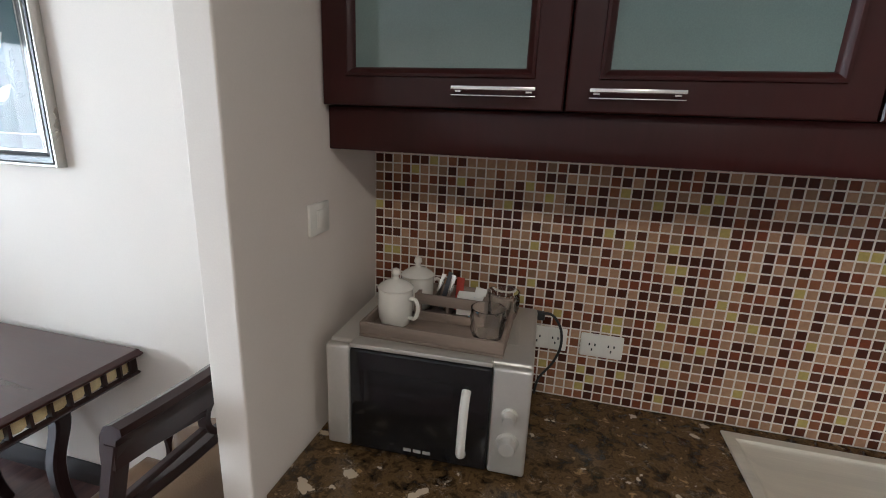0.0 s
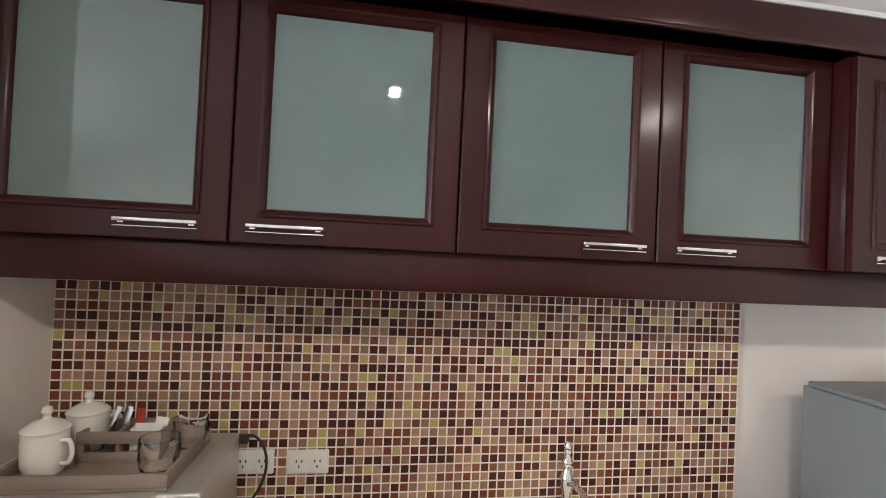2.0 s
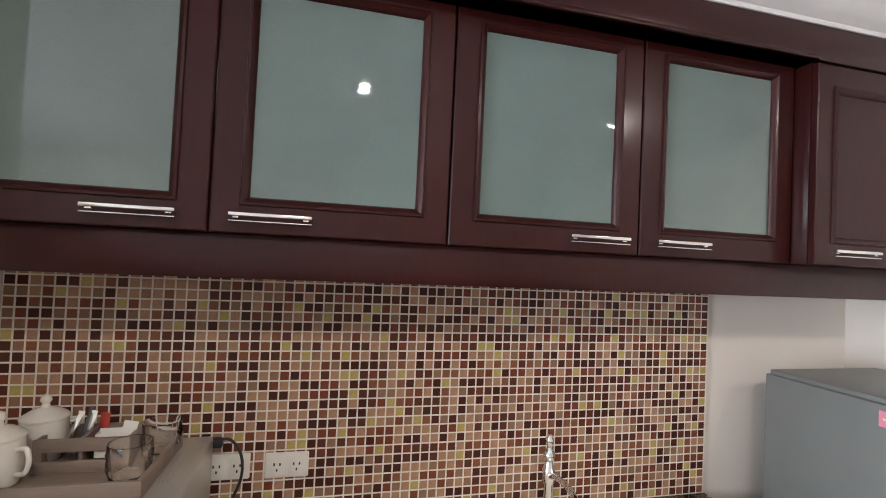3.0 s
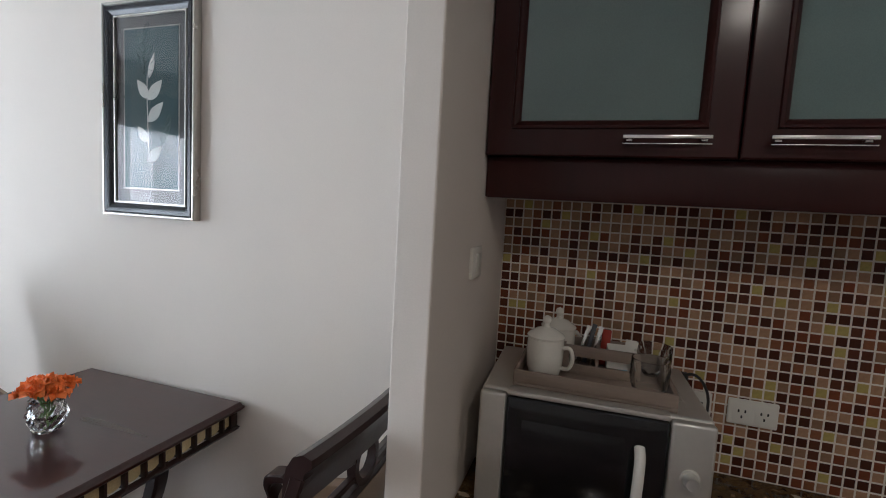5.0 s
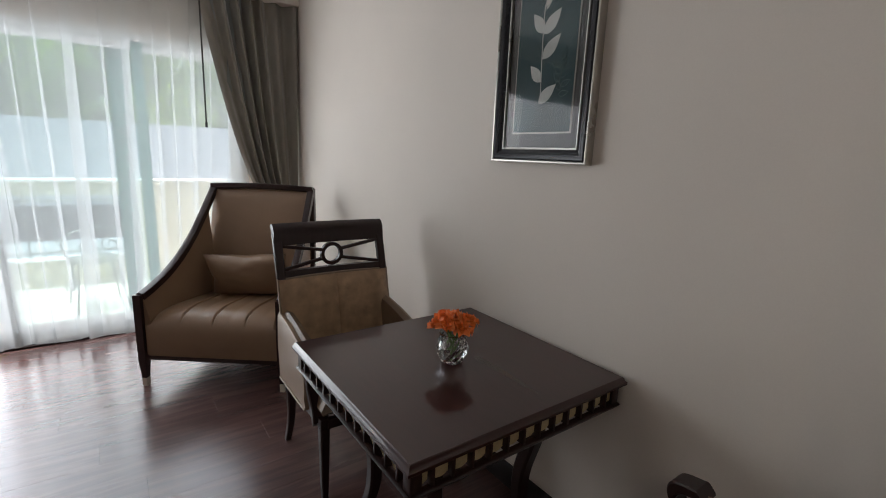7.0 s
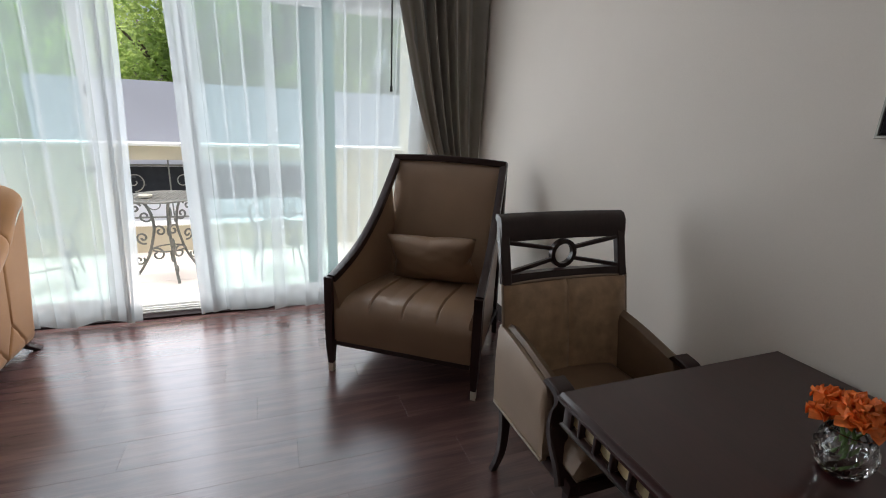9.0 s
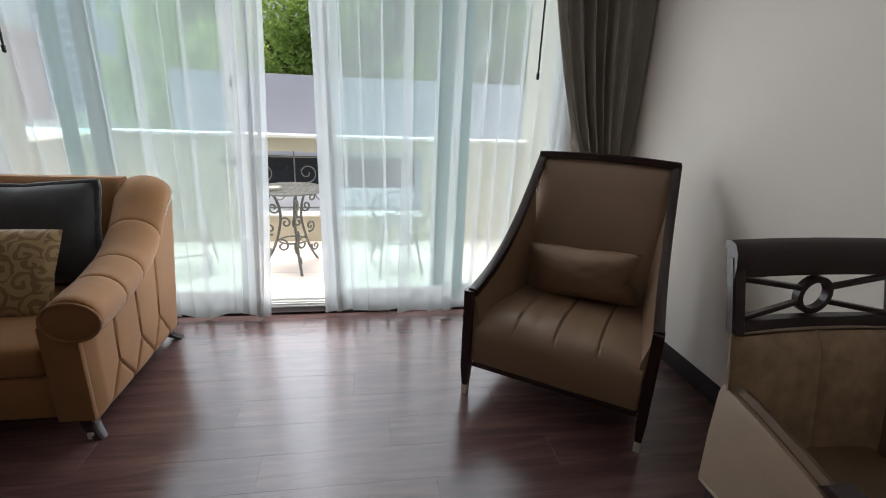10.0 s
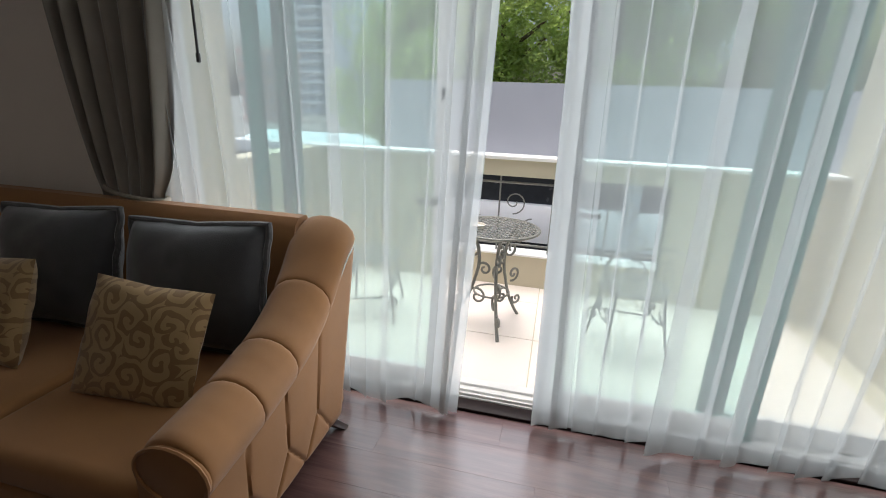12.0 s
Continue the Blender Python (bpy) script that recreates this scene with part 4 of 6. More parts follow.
# ---- dining corner ----
def make_table():
    t = thing("dining_table", pose(-1.922, 1.103, 0), "dark polished square dining table with gilt block frieze", "table")
    a, b, top = 0.41, 0.419, 0.747

    def rect(i, z):
        return [(-a + i, -b + i, z), (a - i, -b + i, z), (a - i, b - i, z), (-a + i, b - i, z)]
    tb_ = loft([rect(0.02, 0.712), rect(0.006, 0.716), rect(0.0, 0.722), rect(0.0, 0.730), rect(0.006, 0.735), rect(0.008, 0.743), rect(0.012, top)])
    part("tabletop", tb_, TABLE_WOOD, t)
    part("apron", box(-a + 0.05, a - 0.05, -b + 0.05, b - 0.05, 0.655, 0.712), DARK_WOOD, t, smooth=False)
    part("lower_rail", loft([rect(0.03, 0.641), rect(0.014, 0.643), rect(0.010, 0.650), rect(0.016, 0.656), rect(0.03, 0.658)], cap=False), DARK_WOOD, t)
    n = 13
    for side in range(4):
        half = a if side % 2 == 0 else b
        other = b if side % 2 == 0 else a
        rot = Matrix.Rotation(radians(90 * side), 4, "Z")
        run = half - 0.022
        for k in range(n + 1):
            x = -run + 2 * run * k / n
            pb = box(x - 0.005, x + 0.005, -other + 0.018, -other + 0.050, 0.656, 0.714, 0.001)
            bmesh.ops.transform(pb, matrix=rot, verts=pb.verts)
            part("spindle", pb, DARK_WOOD, t)
        for k in range(n):
            x = -run + 2 * run * (k + 0.5) / n
            w = run / n - 0.007
            poly = [(x - w, 0.712), (x + w, 0.712), (x + w, 0.668), (x + w * 0.5, 0.661), (x, 0.659), (x - w * 0.5, 0.661), (x - w, 0.668)]
            gb = slab(poly, "y", -other + 0.034, -other + 0.049)
            bmesh.ops.transform(gb, matrix=rot, verts=gb.verts)
            part("gilt_block", gb, GOLD_BLOCK, t)
    for sx in (-1, 1):
        for sy in (-1, 1):
            pts = curve_points([(sx * 0.20, sy * 0.20, 0.656), (sx * 0.215, sy * 0.215, 0.52), (sx * 0.19, sy * 0.19, 0.34), (sx * 0.20, sy * 0.20, 0.16), (sx * 0.26, sy * 0.26, 0.0)], 6)
            part("leg", bar(pts, 0.062, 0.062, (1, 0, 0), (0, 1, 0), 0.62), DARK_WOOD, t)
    return t


make_table()


def make_vase():
    v = thing("flower_vase", pose(-1.906, 1.094, 0.747) @ Matrix.Scale(1.12, 4), "small cut-glass vase of orange flowers on the table", "vase")
    n = 20
    rings = []
    for i, (r, z, cut) in enumerate(((0.028, 0, 0), (0.034, 0.004, 0), (0.040, 0.018, 0.002), (0.045, 0.032, 0.0026), (0.048, 0.046, 0.0026), (0.046, 0.060, 0.0026), (0.041, 0.074, 0.002), (0.038, 0.085, 0), (0.041, 0.092, 0), (0.036, 0.092, 0),
                                     (0.033, 0.084, 0), (0.040, 0.052, 0), (0.028, 0.014, 0), (0.001, 0.014, 0))):
        rings.append([((r + (cut if (k + i) % 2 else -cut)) * math.cos(2 * math.pi * k / n), (r + (cut if (k + i) % 2 else -cut)) * math.sin(2 * math.pi * k / n), z) for k in range(n)])
    part("glass_bowl", loft(rings), CUT_GLASS, v, smooth=False).visible_shadow = False
    for k in range(5):
        an = k * 1.26
        part("stem", tube(curve_points([(0.012 * math.cos(an), 0.012 * math.sin(an), 0.015), (0.01 * math.cos(an + 1), 0.01 * math.sin(an + 1), 0.07), (0.03 * math.cos(an), 0.03 * math.sin(an), 0.115)], 4), 0.003, 6), GREEN_STEM, v)
    rnd = random.Random(4)
    heads = [(0, 0, 0.135, 1.05)] + [(0.042 * math.cos(i * 1.05), 0.042 * math.sin(i * 1.05), 0.116 + 0.012 * (i % 2), 0.9) for i in range(6)]
    for hx, hy, hz, k in heads:
        bm = bmesh.new()
        for layer in range(3):
            for j in range(6):
                an = j * math.pi / 3 + layer * 0.5 + rnd.uniform(-0.2, 0.2)
                tilt = (0.35, 0.85, 1.25)[layer] + rnd.uniform(-0.15, 0.15)
                ln, wd = 0.042 * k * (1 - 0.14 * layer), 0.044 * k
                side = Vector((-math.sin(an), math.cos(an), 0))
                out = Vector((math.cos(an) * math.cos(tilt), math.sin(an) * math.cos(tilt), math.sin(tilt)))
                ruff = rnd.uniform(0, 6)

                def petal(u, w_, out=out, side=side, ln=ln, wd=wd, ruff=ruff):
                    ww = wd * math.sin(math.pi * min(0.12 + 0.8 * u, 1)) ** 0.7
                    lift = 0.006 * math.sin(7 * w_ + ruff) * u + 0.012 * u * u
                    p = Vector((hx, hy, hz)) + out * ln * u + side * (w_ - 0.5) * ww
                    return p + Vector((0, 0, -lift + 0.004 * math.cos(9 * w_ + ruff) * u))
                sheet(petal, 5, 5, bm)
        part("flower_head", bm, ORANGE, v, "ruffled orange flower head")


make_vase()


def make_dining_chair(m, group):
    c = thing("dining_chair", m, "dark wood dining armchair with suede back and taupe leather sides", "chair", group)
    hw = 0.285

    def back_x(z):
        t = (z - 0.40) / 0.685
        return -0.185 - 0.075 * t - 0.075 * t * t
    # open-work top panel
    fb_ = bmesh.new()

    def slat(z0, z1, y0, y1, bow=0.0, thick=0.030):
        rings = []
        for k in range(13):
            y = y0 + (y1 - y0) * k / 12
            dx = -0.018 * (1 - (y / hw) ** 2)
            rings.append([(back_x(z0) + dx - thick / 2, y, z0), (back_x(z0) + dx + thick / 2, y, z0), (back_x(z1) + dx + thick / 2, y, z1), (back_x(z1) + dx - thick / 2, y, z1)])
        loft(rings, bm=fb_)
    slat(0.832, 0.866, -hw, hw)
    for s in (-1, 1):
        pts = [(back_x(z), s * (hw - 0.018), z) for z in (0.832, 0.88, 0.93, 0.98, 1.04)]
        bar(pts, 0.032, 0.040, (1, 0, 0), (0, 1, 0), bm=fb_)
    part("back_frame", fb_, DARK_WOOD, c)
    cr = bmesh.new()
    rings = []
    for k in range(17):
        y = -hw + 2 * hw * k / 16
        dx = -0.018 * (1 - (y / hw) ** 2)
        prof = [(0.018, 0.985), (0.016, 1.02), (0.010, 1.055), (-0.004, 1.078), (-0.024, 1.086), (-0.042, 1.080), (-0.044, 1.066), (-0.028, 1.052), (-0.020, 1.02), (-0.016, 0.985)]
        rings.append([(back_x(1.0) + dx + px, y, z) for px, z in prof])
    loft(rings, bm=cr)
    part("crest_rail", cr, DARK_WOOD, c)
    zc = 0.926
    xb = back_x(zc) - 0.016
    rb = bmesh.new()
    rr = []
    for k in range(28):
        an = k * math.pi / 14
        cy, cz = math.cos(an), math.sin(an)
        rr.append([(xb - 0.011, cy * 0.058, zc + cz * 0.058), (xb + 0.011, cy * 0.058, zc + cz * 0.058), (xb + 0.011, cy * 0.041, zc + cz * 0.041), (xb - 0.011, cy * 0.041, zc + cz * 0.041)])
    loft(rr, closed=True, bm=rb)
    part("back_ring", rb, DARK_WOOD, c)
    for sy in (-1, 1):
        for sz in (-1, 1):
            p0 = Vector((xb, sy * 0.048, zc + sz * 0.022))
            p1 = Vector((back_x(zc + sz * 0.05) + 0.0, sy * (hw - 0.032), zc + sz * 0.056))
            part("back_strut", bar([p0.lerp(p1, k / 4) for k in range(5)], 0.018, 0.016, (1, 0, 0), (0, 0, 1)), DARK_WOOD, c)
    # upholstered back

    def back_pad(s):
        def fn(a, b):
            y = (2 * a - 1) * (hw - 0.003)
            z = 0.40 + 0.432 * b
            edge = min(1.0, 9 * min(a, 1 - a, b + 0.02, 1.02 - b)) ** 0.5
            seam = 0.008 * math.exp(-((a - 0.5) / 0.012) ** 2)
            dx = -0.018 * (1 - (y / hw) ** 2)
            return (back_x(z) + dx + (0.012 + 0.034 * edge - seam if s > 0 else -0.030 * edge - 0.004), y, z)
        return fn
    pb = sheet(back_pad(1), 40, 14)
    part("back_cushion", pb, DAMASK, c, "brown damask suede back pad")
    pb2 = sheet(back_pad(-1), 24, 10)
    part("back_cover", pb2, PALE_LEATHER, c)
    # edge welt round the pad
    part("welt", tube([(back_x(z) + 0.010, s_ * hw, z) for s_, z in ((-1, 0.42), (-1, 0.62), (-1, 0.832))] + [(back_x(0.832) + 0.012 - 0.018 * (1 - (y / hw) ** 2), y, 0.834) for y in (-0.14, 0, 0.14)] + [(back_x(z) + 0.010, hw, z) for z in (0.832, 0.62, 0.42)], 0.006, 8), PALE_LEATHER, c)
    # arms: padded sides with a dark scrolled front
    for s in (-1, 1):
        y_out, y_in = s * 0.292, s * 0.228
        top = curve_points([(-0.235, 0, 0.690), (-0.10, 0, 0.668), (0.02, 0, 0.640), (0.095, 0, 0.622)], 5)
        sb_ = bmesh.new()
        rings, inner = [], []
        for p in top:
            x, z = p[0], p[2]
            zb = 0.355
            mid = (y_out + y_in) / 2
            rings.append([(x, y_out, zb), (x, y_out + s * 0.006, (zb + z) / 2), (x, y_out + s * 0.004, z - 0.03), (x, y_out - s * 0.004, z - 0.008), (x, mid, z - 0.012), (x, mid, zb)])
            inner.append([(x, mid, zb), (x, mid + s * 0.012, z - 0.004), (x, mid, z + 0.010), (x, y_in + s * 0.006, z - 0.002), (x, y_in - s * 0.004, z - 0.03), (x, y_in, zb)])
        # the front edge of the side panel runs down and back
        for x, k in ((0.112, 0.86), (0.116, 0.70), (0.122, 0.4)):
            z = 0.355 + (0.622 - 0.355) * k
            rings.append([(x, y_out, 0.355), (x, y_out + s * 0.005, (0.355 + z) / 2), (x, y_out + s * 0.003, z - 0.03), (x, y_out - s * 0.004, z - 0.008), (x, mid, z - 0.012), (x, mid, 0.355)])
            inner.append([(x, mid, 0.355), (x, mid + s * 0.012, z - 0.004), (x, mid, z + 0.004), (x, y_in + s * 0.006, z - 0.002), (x, y_in - s * 0.004, z - 0.03), (x, y_in, 0.355)])
        loft(rings, bm=sb_)
        part("arm_side", sb_, PALE_LEATHER, c)
        part("arm_pad", loft(inner), DARK_LEATHER, c, "dark brown leather arm pad")
        part("side_welt", tube([(-0.225, y_out + s * 0.003, 0.357), (0.0, y_out + s * 0.004, 0.357), (0.122, y_out + s * 0.003, 0.357)], 0.005, 8), PALE_LEATHER, c)
        front = curve_points([(0.088, 0, 0.640), (0.145, 0, 0.628), (0.158, 0, 0.598), (0.140, 0, 0.555), (0.135, 0, 0.50), (0.155, 0, 0.44), (0.195, 0, 0.385), (0.215, 0, 0.335)], 5)
        part("arm_front", bar([(p[0], (y_out + y_in) / 2, p[2]) for p in front], 0.034, 0.066, (0.7, 0, 0.7), (0, 1, 0)), DARK_WOOD, c)
    # seat

    def seat_fn(s):
        def fn(a, b):
            x = -0.20 + 0.475 * a
            y = (2 * b - 1) * 0.262
            e = min(1.0, 7 * min(a + 0.1, 1 - a, b, 1 - b)) ** 0.45
            wide = 1 + 0.04 * a
            return (x, y * wide, (0.405 + 0.075 * e + 0.012 * math.sin(math.pi * b)) if s > 0 else 0.40 - 0.035 * e)
        return fn
    sm = sheet(seat_fn(1), 24, 22)
    sheet(seat_fn(-1), 12, 12, sm)
    part("seat", sm, DARK_LEATHER, c, "dark brown leather seat cushion")
    ab = box(-0.225, 0.255, -0.275, -0.245, 0.325, 0.368, 0.004)
    box(-0.225, 0.255, 0.245, 0.275, 0.325, 0.368, 0.004, bm=ab)
    box(0.235, 0.262, -0.245, 0.245, 0.325, 0.368, 0.004, bm=ab)
    box(-0.225, -0.198, -0.245, 0.245, 0.325, 0.368, 0.004, bm=ab)
    part("seat_frame", ab, DARK_WOOD, c)
    for s in (-1, 1):
        part("leg", bar([(0.238, s * 0.255, z) for z in (0.33, 0.22, 0.1, 0.0)], 0.042, 0.042, (1, 0, 0), (0, 1, 0), 0.62), DARK_WOOD, c)
        pts = curve_points([(-0.205, s * 0.255, 0.345), (-0.195, s * 0.255, 0.24), (-0.205, s * 0.256, 0.12), (-0.248, s * 0.26, 0.0)], 5)
        part("leg", bar(pts, 0.042, 0.040, (1, 0, 0), (0, 1, 0), 0.7), DARK_WOOD, c)
    return c


chair = make_dining_chair(pose(-2.622, 1.078, 0), "chairs at the dining table")
copy_thing(chair, pose(-1.075, 1.078, 0, 0, 0, 180))


def leaf_outline(cx, cz, ln, wd, ang, n=9):
    pts = []
    for k in range(n):
        t = k / (n - 1)
        pts.append((t * ln, wd * math.sin(math.pi * t ** 0.8) / 2))
    for k in range(n - 2, 0, -1):
        t = k / (n - 1)
        pts.append((t * ln, -wd * math.sin(math.pi * t ** 0.8) / 2))
    ca, sa = math.cos(radians(ang)), math.sin(radians(ang))
    return [(cx + x * ca - z * sa, cz + x * sa + z * ca) for x, z in pts]


def make_picture():
    x0, x1, z0, z1, yb = -2.232, -1.752, 1.420, 2.258, 1.538
    p = thing("framed_picture", pose(0, 0, 0), "pewter framed print of pale leaves on teal, hung on the wall", "picture")

    def rect(i, y):
        return [(x0 + i, y, z0 + i), (x1 - i, y, z0 + i), (x1 - i, y, z1 - i), (x0 + i, y, z1 - i)]
    part("outer_edge", loft([rect(0, yb), rect(0, 1.508), rect(0.003, 1.503), rect(0.008, 1.503), rect(0.010, 1.507)], cap=False), SILVER_LEAF, p, "silver outer edge")
    part("picture_frame", loft([rect(0.010, 1.507), rect(0.016, 1.503), rect(0.030, 1.506), rect(0.044, 1.514), rect(0.050, 1.518)], cap=False), PEWTER, p)
    part("inner_edge", loft([rect(0.050, 1.518), rect(0.052, 1.514), rect(0.057, 1.515), rect(0.058, 1.524)], cap=False), SILVER_LEAF, p, "silver inner edge")
    part("mount", box(x0 + 0.056, x1 - 0.056, 1.528, 1.536, z0 + 0.056, z1 - 0.056), MOUNT_GREY, p, smooth=False)
    px0, px1, pz0, pz1 = x0 + 0.100, x1 - 0.100, z0 + 0.115, z1 - 0.105
    lb = box(px0 - 0.006, px1 + 0.006, 1.526, 1.5279, pz0 - 0.006, pz1 + 0.006)
    part("mount_line", lb, SILVER_LEAF, p, smooth=False)
    pr = part("print", box(px0, px1, 1.5245, 1.5259, pz0, pz1), TEAL_PRINT, p, "dark teal print", smooth=False)
    sx = -2.005
    part("printed_stem", bar([(sx + 0.006 * math.sin(z * 9), 1.5242, z) for z in np.linspace(1.665, 1.98, 12)], 0.004, 0.0005, (1, 0, 0), (0, 1, 0)), PALE_PRINT, pr)
    for cx, cz, ln, wd, ang in ((sx + 0.004, 1.962, 0.10, 0.030, 74), (sx, 1.885, 0.095, 0.045, 128), (sx, 1.880, 0.105, 0.050, 46), (sx, 1.795, 0.110, 0.048, 44), (sx, 1.715, 0.085, 0.042, 132),
                                (sx - 0.004, 1.640, 0.10, 0.045, 38)):
        part("printed_leaf", slab(leaf_outline(cx, cz, ln, wd, ang), "y", 1.5237, 1.5243), PALE_PRINT, pr, smooth=False)
    for cx, cz, sc in ((-2.03, 2.05, 1.0), (-1.915, 1.72, 0.8)):
        for k in range(9):
            an = 40 + 100 * (k % 2) + 8 * (k - 4)
            o = leaf_outline(cx + 0.004 * (k % 3), cz - 0.07 * sc + 0.018 * k * sc, 0.055 * sc, 0.024 * sc, an)
            part("faint_leaf", tube([(a, 1.5240, b) for a, b in o], 0.0011, 4, closed=True), FAINT_PRINT, pr, smooth=False)
    g = part("picture_glass", sheet(lambda a, b: (x0 + 0.054 + (x1 - x0 - 0.108) * a, 1.5205, z0 + 0.054 + (z1 - z0 - 0.108) * b), 1, 1), PICTURE_GLASS, p, smooth=False)
    g.visible_shadow = False


make_picture()


# ---- living corner ----
def make_armchair():
    c = thing("lounge_armchair", pose(-3.946, 0.862, 0, 0, 0, -36.4), "high-backed brown leather lounge chair with dark wood frame", "armchair")
    hy = 0.415
    prof = curve_points([(0.432, 0, 0.575), (0.33, 0, 0.605), (0.20, 0, 0.655), (0.06, 0, 0.735), (-0.08, 0, 0.845), (-0.20, 0, 0.965), (-0.30, 0, 1.075), (-0.375, 0, 1.158)], 5)

    def flare(x, s):
        # the sides draw in towards the top of the back
        t = min(max((0.43 - x) / 0.83, 0), 1)
        return s * (hy - 0.058 * t)
    for s in (-1, 1):
        rings = []
        for i, p in enumerate(prof):
            y = flare(p[0], s)
            q = prof[min(i + 1, len(prof) - 1)]
            r = prof[max(i - 1, 0)]
            d = Vector((q[0] - r[0], 0, q[2] - r[2])).normalized()
            nrm = Vector((-d.z, 0, d.x))
            if nrm.z < 0:
                nrm = -nrm
            a = Vector((p[0], y, p[2]))
            t_ = 0.040
            rings.append([a + nrm * 0.0 + Vector((0, s * 0.016, 0)), a + nrm * 0.006, a + Vector((0, -s * 0.026, 0)), a - nrm * t_ + Vector((0, -s * 0.026, 0)), a - nrm * t_ + Vector((0, s * 0.016, 0))])
        part("arm_rail", loft(rings), DARK_WOOD, c)
        part("front_leg", loft([[(0.432 + dx * k, s * hy + dy * k, z) for dx, dy in ((0.022, -0.026), (0.022, 0.018), (-0.030, 0.018), (-0.030, -0.026))] for z, k in ((0.05, 0.62), (0.16, 0.95), (0.3, 1.0), (0.50, 1.0), (0.570, 1.02))]), DARK_WOOD, c)
        part("foot_cap", loft([[(0.432 + dx * k, s * hy + dy * k, z) for dx, dy in ((0.022, -0.026), (0.022, 0.018), (-0.030, 0.018), (-0.030, -0.026))] for z, k in ((0.0, 0.60), (0.052, 0.66))]), STEEL, c, "brushed metal foot cap")
        rl = curve_points([(-0.405, s * 0.355, 1.158), (-0.400, s * 0.36, 0.9), (-0.365, s * 0.365, 0.55), (-0.35, s * 0.37, 0.28), (-0.40, s * 0.375, 0.0)], 6)
        part("back_post", bar(rl, 0.048, 0.038, (1, 0, 0), (0, 1, 0), 0.8), DARK_WOOD, c)
        # side upholstery between the rail and the seat frame
        side_b = bmesh.new()
        rings = []
        for p in prof:
            if p[0] < -0.27:
                continue
            y = flare(p[0], s)
            zt = p[2] - 0.035
            x = p[0]
            rings.append([(x - 0.004, y + s * 0.008, 0.196), (x - 0.004, y + s * 0.010, (0.196 + zt) / 2), (x - 0.004, y + s * 0.004, zt), (x - 0.004, y - s * 0.018, zt), (x - 0.004, y - s * 0.050, (0.196 + zt) / 2 + 0.05), (x - 0.004, y - s * 0.055, 0.196)])
        loft(rings, bm=side_b)
        part("side_panel", side_b, LEATHER, c)

    def inner_back(s):
        def fn(a, b):
            z = 0.36 + 0.775 * b
            x = -0.205 - 0.175 * b
            hw = 0.362 - 0.012 * b
            y = (2 * a - 1) * hw
            e = min(1.0, 10 * min(a, 1 - a, b + 0.05, 1 - b)) ** 0.5
            return (x + (0.018 * e + 0.02 * math.sin(math.pi * b) if s > 0 else -0.075), y, z)
        return fn
    ib = sheet(inner_back(1), 24, 24)
    part("back_cushion", ib, LEATHER, c)
    part("back_cover", sheet(inner_back(-1), 8, 8), LEATHER, c)
    tr = [(-0.388, y, 1.150 + 0.012 * (1 - (y / 0.36) ** 2)) for y in np.linspace(-0.37, 0.37, 13)]
    part("top_rail", bar(tr, 0.062, 0.040, (1, 0, 0.15), (0, 0, 1)), DARK_WOOD, c)

    run = curve_points([(-0.26, 0, 0.405), (0.0, 0, 0.432), (0.20, 0, 0.452), (0.32, 0, 0.450), (0.395, 0, 0.428), (0.438, 0, 0.374), (0.446, 0, 0.290), (0.436, 0, 0.194)], 4)

    def seat_fn(a, b):
        # runs from the seat's back edge, over the rounded front, down to the apron
        k = a * (len(run) - 1)
        i = min(int(k), len(run) - 2)
        f = k - i
        x = run[i][0] + (run[i + 1][0] - run[i][0]) * f
        z = run[i][2] + (run[i + 1][2] - run[i][2]) * f
        y = (2 * b - 1) * 0.382
        ch = abs(((b * 4) % 1.0) - 0.5) * 2
        groove = 0.013 * math.exp(-((1 - ch) / 0.045) ** 2) if 0.1 < b < 0.9 else 0
        fade = 1.0 if a < 0.56 else max(0.0, 1 - (a - 0.56) * 6)
        nx, nz = (0.0, 1.0) if a < 0.5 else (0.8, 0.5)
        puff = 0.005 * max(0.0, 1 - (1 - ch) ** 2) * fade - 0.03 * (abs(2 * b - 1) ** 6) * fade
        return (x - nx * groove * fade, y, z - nz * groove * fade + puff)
    part("seat", sheet(seat_fn, 48, 80), LEATHER, c, "channel-stitched brown leather seat")
    part("apron", box(0.395, 0.440, -0.385, 0.385, 0.168, 0.194, 0.004), DARK_WOOD, c)
    sa = box(-0.36, 0.40, -0.392, -0.365, 0.168, 0.196, 0.003)
    box(-0.36, 0.40, 0.365, 0.392, 0.168, 0.196, 0.003, bm=sa)
    box(-0.37, -0.34, -0.365, 0.365, 0.168, 0.196, 0.003, bm=sa)
    part("seat_frame", sa, DARK_WOOD, c)
    part("seat_bottom", box(-0.36, 0.40, -0.37, 0.37, 0.196, 0.214), BLACK, c, smooth=False)
    return c


make_armchair()
lum = pose(-3.946, 0.862, 0, 0, 0, -36.4) @ pose(-0.095, 0.0, 0.572, -16, 3, -90)
lp = thing("lumbar_pillow", lum, "small brown leather lumbar pillow on the lounge chair", "pillow")
part("cover", pillow(0.57, 0.325, 0.19, 24, 0.18), LEATHER, lp)


